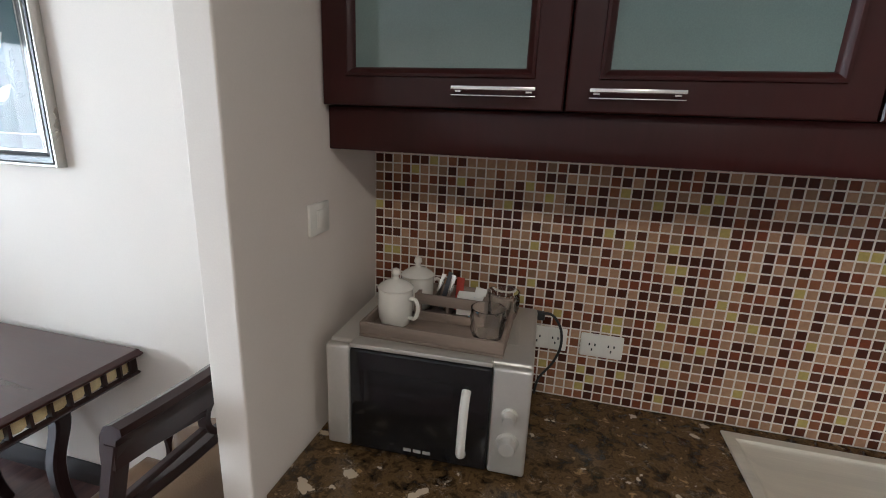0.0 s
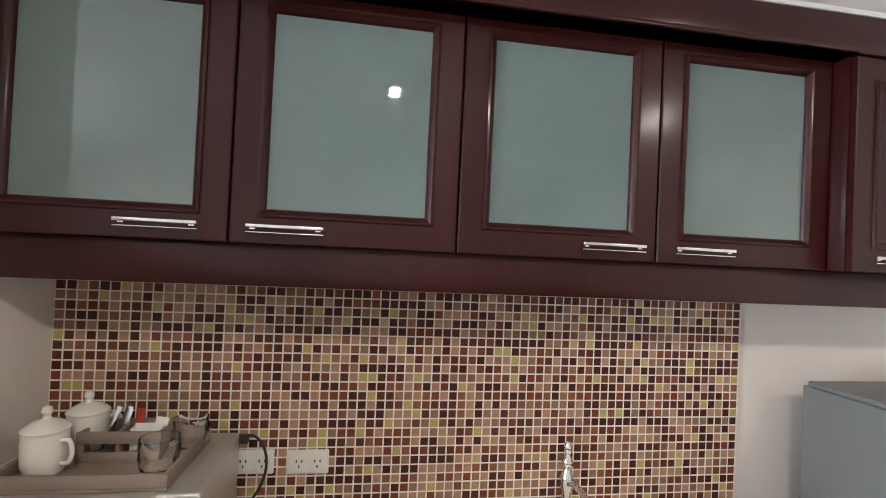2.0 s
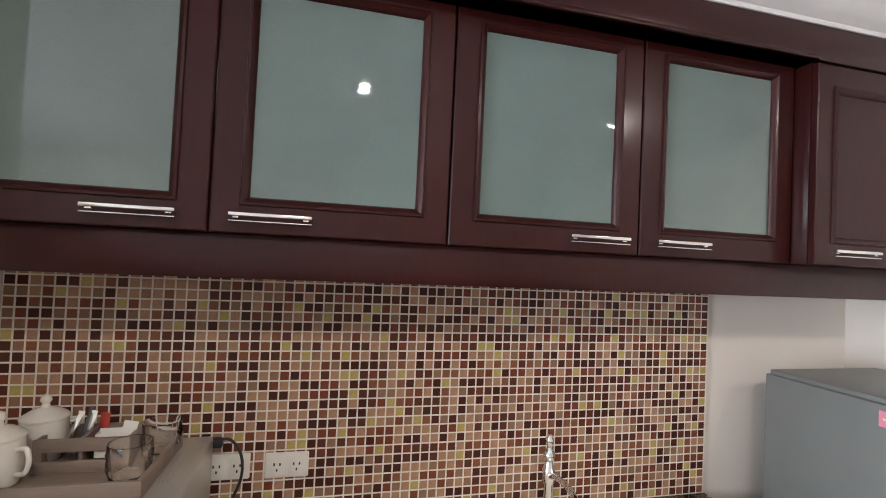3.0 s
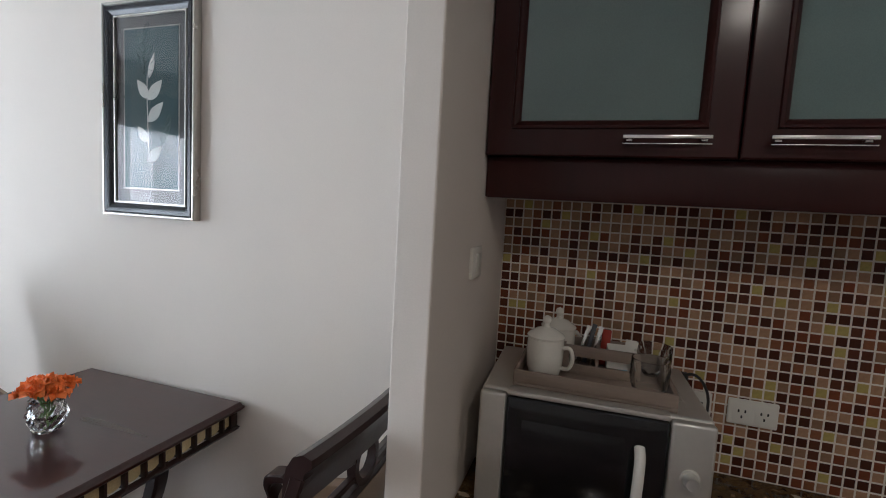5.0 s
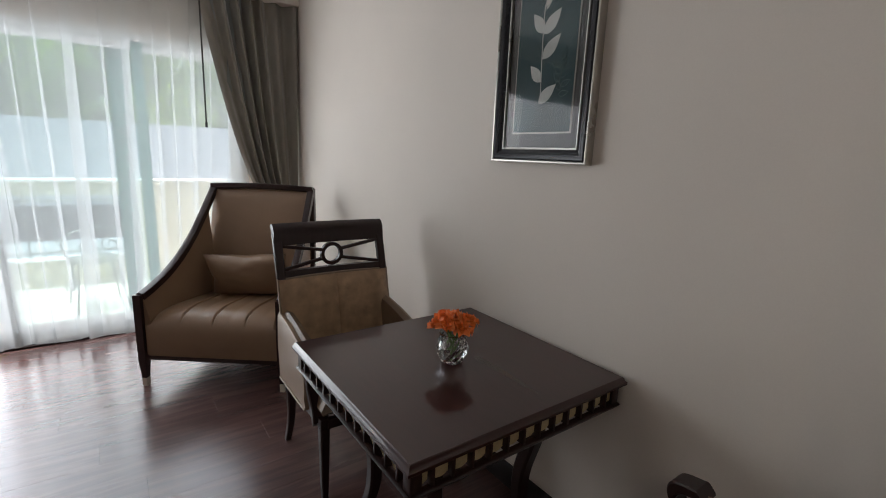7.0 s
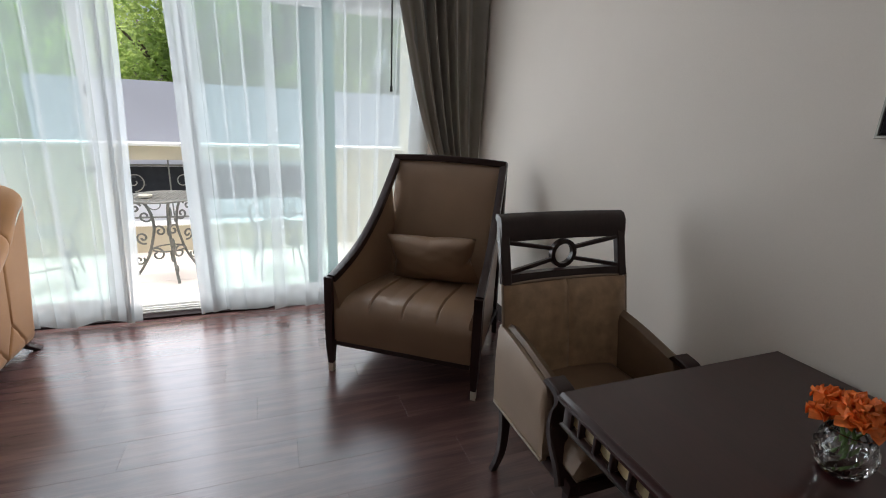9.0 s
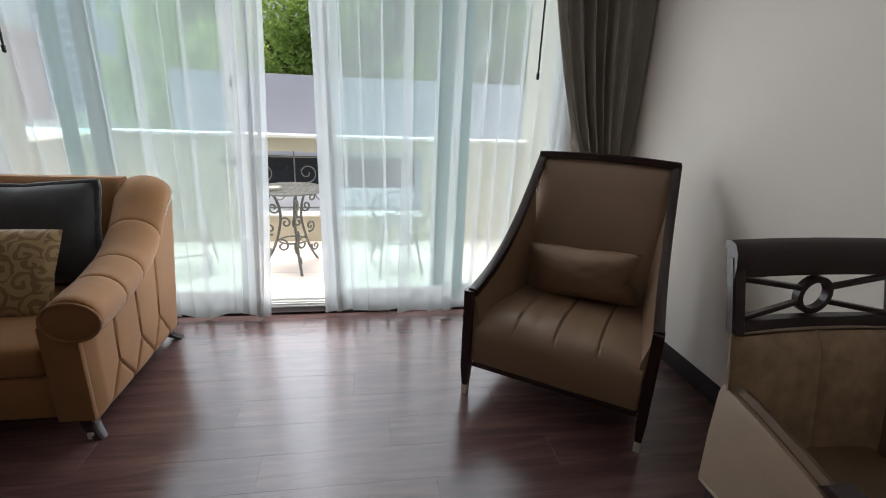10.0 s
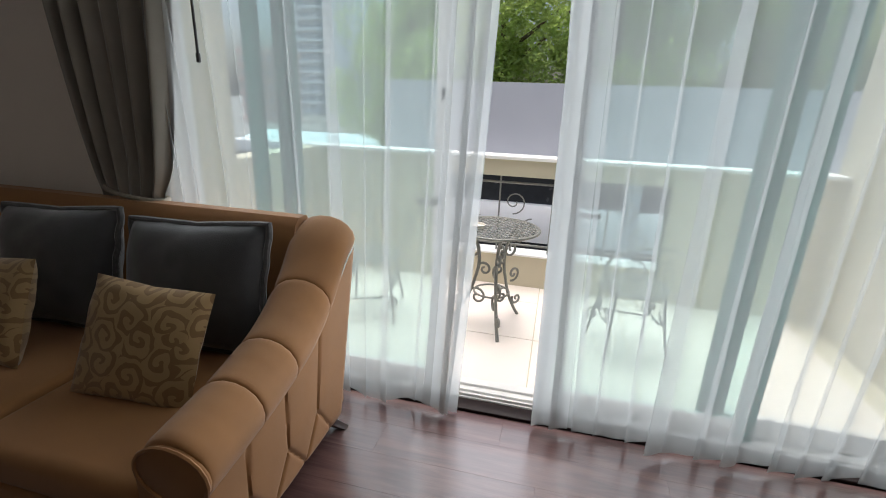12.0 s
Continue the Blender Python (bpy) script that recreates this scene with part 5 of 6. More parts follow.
def make_sofa():
    s = thing("sofa", pose(0, 0, 0), "amber suede sofa with rolled tufted arms", "sofa")
    YA, YB = -1.335, -3.75
    # back
    prof = [(-4.50, 0.40), (-4.56, 0.62), (-4.62, 0.84), (-4.645, 0.915), (-4.68, 0.945), (-4.74, 0.945), (-4.765, 0.915), (-4.755, 0.75), (-4.70, 0.30), (-4.66, 0.09), (-4.50, 0.09)]
    ys = list(np.linspace(YB + 0.25, YA - 0.25, 25))
    rings = []
    for y in ys:
        rings.append([(x + 0.004 * noise.noise(Vector((x * 4, y * 3, z * 4))), y, z) for x, z in prof])
    part("backrest", loft(rings), SOFA_CLOTH, s)
    part("base", box(-4.66, -3.70, YB + 0.12, YA - 0.13, 0.09, 0.285, 0.018, 3), SOFA_CLOTH, s)
    n = 3
    w = (YA - 0.165 - (YB + 0.165)) / n
    for k in range(n):
        y0 = YB + 0.165 + k * w
        part("seat_cushion", box(-4.54, -3.685, y0 + 0.003, y0 + w - 0.003, 0.287, 0.432, 0.045, 4), SOFA_CLOTH, s)
    # arms
    path = curve_points([(-4.735, 0, 0.945), (-4.63, 0, 0.905), (-4.48, 0, 0.785), (-4.28, 0, 0.690), (-4.05, 0, 0.650), (-3.85, 0, 0.640), (-3.665, 0, 0.640)], 8)

    def height(x):
        for p, q in zip(path, path[1:]):
            if p[0] <= x <= q[0]:
                return p[2] + (q[2] - p[2]) * (x - p[0]) / max(q[0] - p[0], 1e-6)
        return path[0][2] if x < path[0][0] else path[-1][2]
    cuts = (-4.745, -4.44, -4.145, -3.925, -3.668)
    for side in (1, -1):
        yo = YA if side > 0 else YB
        for a, b in zip(cuts, cuts[1:]):
            rings = []
            for k in range(17):
                t = 0.5 - 0.5 * math.cos(math.pi * k / 16)
                x = a + (b - a) * t
                puff = (1 - (2 * t - 1) ** 10) ** 0.5 if 0 < t < 1 else 0.0
                h = height(x) - 0.006 + 0.006 * puff
                r = 0.091 + 0.005 * puff + 0.0022 * noise.noise(Vector((x * 38, side * 3.0, 1.7)))
                back = (-3.668 - x) / 1.077
                cy, cz = yo - side * (0.017 + 0.138 * back), h - 0.085
                ring = []
                for q in range(18):
                    an = 2 * math.pi * q / 18
                    rx = (0.103 + 0.006 * puff) * (1 + 0.30 * back)
                    ring.append((x, cy + side * rx * math.cos(an), cz + r * math.sin(an)))
                rings.append(ring)
            part("arm_pad", loft(rings), SOFA_CLOTH, s, "padded arm roll segment")
        # tufted outer side
        seams = []
        for xt, zt, xm, zm in ((-4.375, 0.64, -4.32, 0.258), (-4.125, 0.58, -4.114, 0.247), (-3.912, 0.52, -3.896, 0.247)):
            seams += [((xt, zt), (xm, zm)), ((xm, zm), (xm - 0.115, 0.09)), ((xm, zm), (xm + 0.105, 0.095))]

        def dist(x, z):
            best = 9
            for (ax, az), (bx, bz) in seams:
                vx, vz = bx - ax, bz - az
                t = max(0, min(1, ((x - ax) * vx + (z - az) * vz) / (vx * vx + vz * vz)))
                best = min(best, math.hypot(x - ax - t * vx, z - az - t * vz))
            return best

        def outer(a, b, yo=yo, side=side):
            x = -4.70 + 1.03 * a
            top = height(x) - 0.10
            xx = x + 0.20 * (1 - b) * (1 - a) ** 2 * 0.9
            z = 0.085 + (top - 0.085) * b
            d = dist(xx, z)
            g = 0.012 * math.exp(-(d / 0.0055) ** 2) - 0.003 * min(d / 0.07, 1) ** 0.6
            e = 0.03 * (1 - min(1, 12 * min(1 - a, a + 0.05, b + 0.02)) ** 0.5)
            return (xx, yo - side * (g + e), z)
        part("arm_side", sheet(outer, 110, 60), SOFA_CLOTH, s, "tufted arm side")
        part("arm_core", box(-4.62, -3.69, min(yo - side * 0.03, yo - side * 0.155), max(yo - side * 0.03, yo - side * 0.155), 0.09, 0.56, 0.02), SOFA_CLOTH, s)
        ft = []
        for q in range(20):
            an = 2 * math.pi * q / 20
            ft.append((yo - side * 0.017 + side * 0.108 * math.cos(an), 0.553 + 0.082 * math.sin(an)))
        part("arm_front", slab(ft, "x", -3.672, -3.655, 0.006), SOFA_CLOTH, s)
        part("front_panel", box(-3.70, -3.668, min(yo - side * 0.01, yo - side * 0.155), max(yo - side * 0.01, yo - side * 0.155), 0.09, 0.53, 0.012), SOFA_CLOTH, s)
        part("piping", tube([(-3.654, a, b) for a, b in ft], 0.006, 6, closed=True), SOFA_CLOTH, s)
        for x, lean in ((-3.73, 0.05), (-4.50, -0.055)):
            part("foot", bar(curve_points([(x, yo - side * 0.07, 0.095), (x + lean * 0.3, yo - side * 0.06, 0.05), (x + lean, yo - side * 0.012, 0.0)], 4), 0.075, 0.07, (1, 0, 0), (0, 1, 0), 0.55), DARK_WOOD, s)
        part("foot_cap", box(-3.692, -3.668, min(yo - side * 0.032, yo - side * 0.058), max(yo - side * 0.032, yo - side * 0.058), 0.0, 0.03, 0.004), STEEL, s, "shiny metal foot cap")


make_sofa()


def make_cushion(name, label, w, h, d, m, cloth, cord=False):
    c = thing(name, m, label, "cushion", "sofa cushions")
    part("cover", pillow(w, h, d), cloth, c)
    if cord:
        ring = []
        for k in range(72):
            t = k / 72 * 4
            i, f = int(t), (t % 1) * 2 - 1
            e = 0.5 * (1 - 0.06 * (1 - abs(f) ** 0.8))
            x, z = ((f / 2, -e), (e, f / 2), (-f / 2, e), (-e, -f / 2))[i]
            ring.append((x * w, 0.004 * math.sin(k * 1.7), z * h))
        part("cord", tube(ring, 0.015, 8, closed=True), VELVET_CORD, c, "thick twisted edge cord")
    return c


for yc, tilt in ((-1.93, -3), (-2.66, -3)):
    make_cushion("throw_cushion", "large slate velvet cushion with corded edge on the sofa", 0.68, 0.53, 0.25, pose(-4.42, yc, 0.685, -16, tilt, 90), DARK_VELVET, True)
make_cushion("scatter_cushion", "beige scroll-patterned cushion propped on the sofa", 0.455, 0.425, 0.15, pose(-4.08, -1.865, 0.605, -24, 5, 96), SCROLL_CLOTH)
make_cushion("scatter_cushion", "beige scroll-patterned cushion propped on the sofa", 0.455, 0.425, 0.15, pose(-4.12, -2.64, 0.608, -22, -4, 84), SCROLL_CLOTH)


# ---- curtains ----
def voile(name, y_in_top, y_in_bot, y_out, gathers, slant, seed):
    """A voile panel from the pelmet to the floor: flat stretches between gathered folds."""
    rnd = random.Random(seed)
    ph = [rnd.uniform(0, 6.28) for _ in range(6)]
    c = thing(name, pose(0, 0, 0), "white sheer voile curtain drawn partly across the balcony door", "curtain", "sheer curtains")
    sgn = 1 if y_out > y_in_top else -1
    lean = [rnd.uniform(-0.05, 0.05) for _ in gathers]

    def fn(a, b):
        z = 0.012 + 2.545 * b
        y_in = y_in_top + (y_in_bot - y_in_top) * (1 - b) ** 1.5
        y = y_in + (y_out - y_in) * a
        x = -4.800 + 0.012 * math.sin(9 * a + ph[0]) + 0.006 * math.sin(31 * a + ph[1] + b)
        down = 0.62 + 0.38 * (1 - b)
        for (at, wide, deep), ln in zip(gathers, lean):
            q = (a - at * (1 - slant * (1 - b)) - 0.4 * ln * (1 - b) ** 1.4 * (1 - a)) / wide
            w = math.exp(-q * q)
            # the cloth doubles back on itself within a gather
            y -= sgn * deep * down * 4.6 * q * w
            x += deep * down * (0.8 * w + 1.5 * q * w - 0.45 * math.exp(-(q * 1.9 + 1.4) ** 2)) * (1 + 0.25 * math.sin(3.1 * b + at * 40))
        x += 0.010 * (1 - b) * math.sin(24 * a + ph[3]) + 0.004 * math.sin(70 * a + ph[4] + 2 * b)
        lift = 0.014 * (1 + math.sin(26 * a + ph[5])) * (1 - b) ** 8
        return (x, y, z + lift)
    part("cloth", sheet(fn, 720, 30), SHEER, c)

    def hem(a, b):
        p = fn(a, b * 0.045)
        return (p[0] + 0.003, p[1], p[2])

    def lead(a, b):
        p = fn(a * 64 / 720, b)
        return (p[0] + 0.012, p[1] - sgn * 0.004, p[2])
    part("bottom_hem", sheet(hem, 720, 3), SHEER, c)
    part("leading_hem", sheet(lead, 64, 30), SHEER_HEM, c)
    return c


voile("sheer_curtain", -0.765, -0.865, -2.43, ((0.022, 0.012, 0.015), (0.062, 0.012, 0.018), (0.105, 0.013, 0.020), (0.150, 0.009, 0.010), (0.265, 0.008, 0.016), (0.34, 0.012, 0.010), (0.43, 0.028, 0.044), (0.56, 0.010, 0.012), (0.72, 0.012, 0.009), (0.80, 0.022, 0.021), (0.90, 0.018, 0.018), (0.965, 0.012, 0.012)), 0.10, 2)
voile("sheer_curtain", -0.545, -0.485, 1.12, ((0.020, 0.011, 0.015), (0.058, 0.012, 0.018), (0.098, 0.010, 0.012), (0.17, 0.008, 0.008), (0.25, 0.020, 0.018), (0.35, 0.034, 0.044), (0.46, 0.020, 0.020), (0.54, 0.024, 0.034), (0.645, 0.020, 0.021), (0.71, 0.020, 0.017), (0.79, 0.024, 0.028), (0.865, 0.018, 0.017), (0.94, 0.018, 0.020)), 0.06, 5)


def drape(y_wall, y_inner_top, y_lo0, y_lo1, z_tie, seed, m_label):
    """A heavy drape drawn back by a cord."""
    rnd = random.Random(seed)
    ph = [rnd.uniform(0, 6.28) for _ in range(4)]
    c = thing("drape_curtain", pose(0, 0, 0), m_label, "curtain", "drapes")

    def fn(a, b):
        z = 0.02 + 2.54 * b
        if z > z_tie:
            k = (z - z_tie) / (2.56 - z_tie)
            k = k ** 0.6
        else:
            k = 0.22 * (1 - z / z_tie) ** 0.7
        lo = y_lo0 + (y_wall - y_lo0) * k
        hi = y_lo1 + (y_inner_top - y_lo1) * k
        y = lo + (hi - lo) * a
        f = 2 * math.pi * 6 * a + ph[0] + 2.2 * math.sin(5 * a + ph[1]) + 0.5 * math.sin(3 * b + 8 * a)
        amp = 0.027 + 0.012 * k + 0.016 * math.sin(9 * a + ph[2])
        pinch = math.exp(-((z - z_tie) / 0.09) ** 2)
        x = -4.772 + amp * math.sin(f) * (1 - 0.45 * pinch) + 0.02 * pinch
        return (min(x, -4.70) if z > 2.4 else x, y, z)
    part("cloth", sheet(fn, 190, 40), DRAPE, c)
    lo, hi = min(y_lo0, y_lo1) - 0.012, max(y_lo0, y_lo1) + 0.012
    pts = []
    inner_low = y_lo1
    for k in range(24):
        an = 2 * math.pi * k / 24
        yy = (lo + hi) / 2 + (hi - lo) / 2 * math.cos(an)
        pts.append((-4.765 + 0.070 * math.sin(an), yy, z_tie + 0.05 * (abs(yy - inner_low) / max(hi - lo, 0.01)) - 0.02))
    part("tieback_cord", tube(pts, 0.011, 8, closed=True), CORD, c, "twisted silver tieback cord")
    return c


drape(1.53, 0.80, 1.50, 1.27, 0.98, 3, "taupe satin drape tied back in the corner by the wall")
drape(-2.90, -2.13, -2.70, -2.37, 0.96, 8, "taupe satin drape tied back with a silver cord")
for y in (0.818, -2.052):
    wnd = thing("curtain_wand", pose(-4.735, y, 0), "dark curtain pull wand hanging by the sheers", "wand", "curtain wands")
    part("rod", tube([(0, 0, 2.56), (0.0, 0.0, 2.0), (0, 0, 1.61)], 0.006, 8), BLACK, wnd)
    part("grip", lathe([(0.006, 0.04), (0.010, 0.035), (0.010, 0.004), (0.006, 0)], 10, (0, 0, 1.572)), BLACK, wnd)


# ---- balcony ----
BX0, BX1 = -6.62, -5.10
balcony = struct("floor_balcony", box(BX0 - 0.2, BX1, -3.0, 1.62, -0.20, -0.032), CREAM_RENDER, "pale pinkish tiled balcony floor")
pb_ = box(BX0 - 0.16, BX0, -2.60, 1.42, -0.03, 0.245)
OY0, OY1 = -1.38, 0.34
box(BX0 - 0.16, BX0, -2.60, OY0, 0.245, 1.03, bm=pb_)
box(BX0 - 0.16, BX0, OY1, 1.42, 0.245, 1.03, bm=pb_)
box(BX0 - 0.16, BX0, OY0, OY1, 0.90, 1.03, bm=pb_)
struct("wall_parapet", pb_, CREAM_RENDER, "cream rendered balcony parapet with a railed opening")
struct("trim_parapet_cap", box(BX0 - 0.18, BX0 + 0.02, -2.60, 1.42, 1.03, 1.058, 0.004), WHITE_PAINT, "white coping on the balcony parapet")
struct("trim_parapet_sill", box(BX0 - 0.17, BX0 + 0.02, OY0, OY1, 0.246, 0.262, 0.003), WHITE_PAINT, "white sill of the parapet opening")
struct("wall_balcony_side", box(BX0 - 0.16, BX1, 1.42, 1.60, -0.03, 2.9), CREAM_RENDER, "cream rendered balcony side wall")
struct("wall_balcony_pier", box(-5.62, BX1, -2.82, -2.60, -0.03, 2.9), CREAM_RENDER, "cream rendered balcony side pier")
struct("wall_balcony_low", box(BX0 - 0.16, -5.62, -2.80, -2.60, -0.03, 1.03), CREAM_RENDER, "low cream rendered balcony side wall")

railing = thing("iron_railing", pose(BX0 - 0.07, 0, 0), "grey wrought-iron scroll railing in the parapet opening", "railing")
for z in (0.32, 0.84):
    part("rail", tube([(0, OY0, z), (0, (OY0 + OY1) / 2, z), (0, OY1, z)], 0.010, 8), IRON, railing)
k = OY0
while k <= OY1 + 0.01:
    part("post", tube([(0, k, 0.262), (0, k, 0.9)], 0.007, 6), IRON, railing)
    if k + 0.43 < OY1 + 0.02:
        a = scroll(k + 0.12, 0.68, 0.10, 1.3, -1.6)
        part("scroll", tube([(0, y, z) for y, z in a], 0.006, 6), IRON, railing)
        a = scroll(k + 0.27, 0.46, 0.09, 1.3, 1.5)
        part("scroll", tube([(0, y, z) for y, z in a], 0.006, 6), IRON, railing)
    k += 0.43


def make_iron_table():
    t = thing("bistro_table", pose(-5.86, -0.865, -0.03), "round grey wrought-iron bistro table with lattice top", "table")
    r, z = 0.285, 0.70
    part("rim", tube([(r * math.cos(q * math.pi / 20), r * math.sin(q * math.pi / 20), z) for q in range(40)], 0.009, 8, closed=True), IRON, t)
    lb = bmesh.new()
    for q in range(-7, 8):
        d = q * 0.036
        h = math.sqrt(max(r * r - d * d, 0))
        for ca, sa in ((0.766, 0.643), (-0.643, 0.766)):
            p0 = (d * ca - h * sa, d * sa + h * ca, z + 0.002)
            p1 = (d * ca + h * sa, d * sa - h * ca, z + 0.002)
            nrm = (ca, sa, 0)
            bar([p0, p1], 0.012, 0.004, nrm, (0, 0, 1), bm=lb)
    part("lattice_top", lb, IRON, t)
    for q in range(3):
        an = radians(20 + 120 * q)
        ca, sa = math.cos(an), math.sin(an)

        def rod(pts, rr=0.010, name="leg"):
            part(name, tube([(x * ca, x * sa, zz) for x, zz in pts], rr, 6), IRON, t)
        leg = [(p[0], p[2]) for p in curve_points([(0.20, 0, 0.69), (0.13, 0, 0.60), (0.10, 0, 0.45), (0.13, 0, 0.30), (0.17, 0, 0.18), (0.23, 0, 0.07), (0.275, 0, 0.006)], 6)]
        rod(leg, 0.0115)
        rod(scroll(0.16, 0.53, 0.06, 1.3, 2.2), 0.0085, "scroll")
        rod(scroll(0.20, 0.34, 0.055, 1.3, -2.0), 0.0085, "scroll")
        rod(scroll(0.10, 0.19, 0.07, 1.2, 0.2), 0.0085, "scroll")
        rod(scroll(0.23, 0.60, 0.05, 1.3, 2.8, -1), 0.0085, "scroll")
        rod(scroll(0.06, 0.40, 0.05, 1.2, 0.4), 0.0085, "scroll")
        rod(scroll(0.25, 0.14, 0.045, 1.2, 2.6), 0.0085, "scroll")
    part("stretcher_ring", tube([(0.12 * math.cos(q * math.pi / 12), 0.12 * math.sin(q * math.pi / 12), 0.25) for q in range(24)], 0.007, 6, closed=True), IRON, t)


make_iron_table()
dish = thing("ashtray", pose(-5.80, -0.98, 0.675), "small white dish on the bistro table", "dish")
part("dish", lathe([(0.03, 0), (0.05, 0.006), (0.055, 0.024), (0.050, 0.024), (0.045, 0.010), (0, 0.009)], 20), PORCELAIN, dish)


def make_iron_chair(m):
    c = thing("bistro_chair", m, "grey wrought-iron bistro chair on the balcony", "chair", "bistro chairs")
    part("seat_rim", tube([(0.20 * math.cos(q * math.pi / 16), 0.20 * math.sin(q * math.pi / 16), 0.44) for q in range(32)], 0.009, 8, closed=True), IRON, c)
    lb = bmesh.new()
    for q in range(-4, 5):
        d = q * 0.042
        h = math.sqrt(0.04 - d * d)
        bar([(d, -h, 0.442), (d, h, 0.442)], 0.012, 0.004, (1, 0, 0), (0, 0, 1), bm=lb)
        bar([(-h, d, 0.443), (h, d, 0.443)], 0.004, 0.012, (0, 0, 1), (0, 1, 0), bm=lb)
    part("seat_lattice", lb, IRON, c)
    for s in (-1, 1):
        part("front_leg", tube(curve_points([(0.13, s * 0.14, 0.44), (0.16, s * 0.16, 0.25), (0.21, s * 0.19, 0.0)], 6), 0.008, 6), IRON, c)
        part("rear_leg", tube(curve_points([(-0.14, s * 0.14, 0.44), (-0.17, s * 0.16, 0.22), (-0.23, s * 0.19, 0.0)], 6), 0.008, 6), IRON, c)
        part("scroll", tube([(0.0 + x, s * 0.165, z) for x, z in scroll(-0.09, 0.27, 0.05, 1.3, 0)], 0.006, 6), IRON, c)
        part("scroll", tube([(0.0 + x, s * 0.165, z) for x, z in scroll(0.09, 0.27, 0.05, 1.3, 3.14, -1)], 0.006, 6), IRON, c)
        part("side_stretcher", tube(curve_points([(-0.15, s * 0.165, 0.24), (0, s * 0.165, 0.215), (0.15, s * 0.165, 0.24)], 5), 0.006, 6), IRON, c)
    fs = [(0.19, y, z) for y, z in scroll(-0.17, 0.20, 0.045, 1.2, -1.57, -1)][::-1] + [(0.19, y, z) for y, z in scroll(0.17, 0.15, 0.045, 1.2, 1.57, -1)]
    part("front_stretcher", tube(fs, 0.007, 6), IRON, c)
    part("back_loop", tube(curve_points([(-0.17, -0.18, 0.44), (-0.205, -0.245, 0.60), (-0.225, -0.20, 0.705), (-0.235, 0, 0.755), (-0.225, 0.20, 0.705), (-0.205, 0.245, 0.60), (-0.17, 0.18, 0.44)], 6), 0.009, 6), IRON, c)
    for s in (-1, 1):
        part("back_scroll", tube([(-0.21, s * y, z) for y, z in scroll(0.09, 0.60, 0.075, 1.4, 1.2)], 0.006, 6), IRON, c)
    return c


ch1 = make_iron_chair(pose(-5.78, 0.02, -0.03, 0, 0, 190))
copy_thing(ch1, pose(-5.82, -1.72, -0.03, 0, 0, 10))

tap2 = thing("garden_tap", pose(-6.02, 1.418, 0.37), "brass garden tap on the balcony side wall", "tap")
part("pipe", tube([(0, 0.0, 0), (0, -0.06, 0), (0, -0.085, -0.01), (0, -0.09, -0.05)], 0.011, 8), STEEL, tap2)
part("handle", tube([(-0.04, -0.05, 0.04), (0.04, -0.05, 0.04)], 0.008, 8), STEEL, tap2)
part("valve_stem", tube([(0, -0.05, 0), (0, -0.05, 0.04)], 0.007, 8), STEEL, tap2)

# ---- beyond the balcony ----
GZ = -4.2
ground = struct("ground", box(-900, 30, -600, 600, GZ - 0.3, GZ), GROUND, "grey built-up ground far below the balcony")
yard = struct("wall_yard", box(-13.2, -12.9, -4.35, 14, GZ, 1.86), CONCRETE, "tall smooth grey rendered boundary wall")
car_deck = thing("parking_building", pose(-12.6, 0, GZ), "low grey parking building with dark bays across the lane", "building")
for i, z in enumerate((0.3, 1.55, 2.82)):
    part("spandrel", box(-0.25, 0.05, -9, 13.8, z, z + (0.75 if i < 2 else 0.81), 0.01), WHITE_PAINT if i == 2 else CONCRETE, car_deck)
# the bays have no depth: one flat sheet carries their shade in its colour
part("bay_shade_sheet", box(-0.22, -0.18, -9, 13.8, 0, 4.36), BAY_SHADE, car_deck, "dark sheet painted as the shade inside the parking bays")
for y in (-7, -3, 1, 5, 9, 13):
    part("pillar", box(-0.27, 0.07, y - 0.15, y + 0.15, 0, 4.36), CONCRETE, car_deck)
part("roof", box(-0.28, 0.10, -9, 13.8, 4.36, 4.62, 0.01), CONCRETE, car_deck)


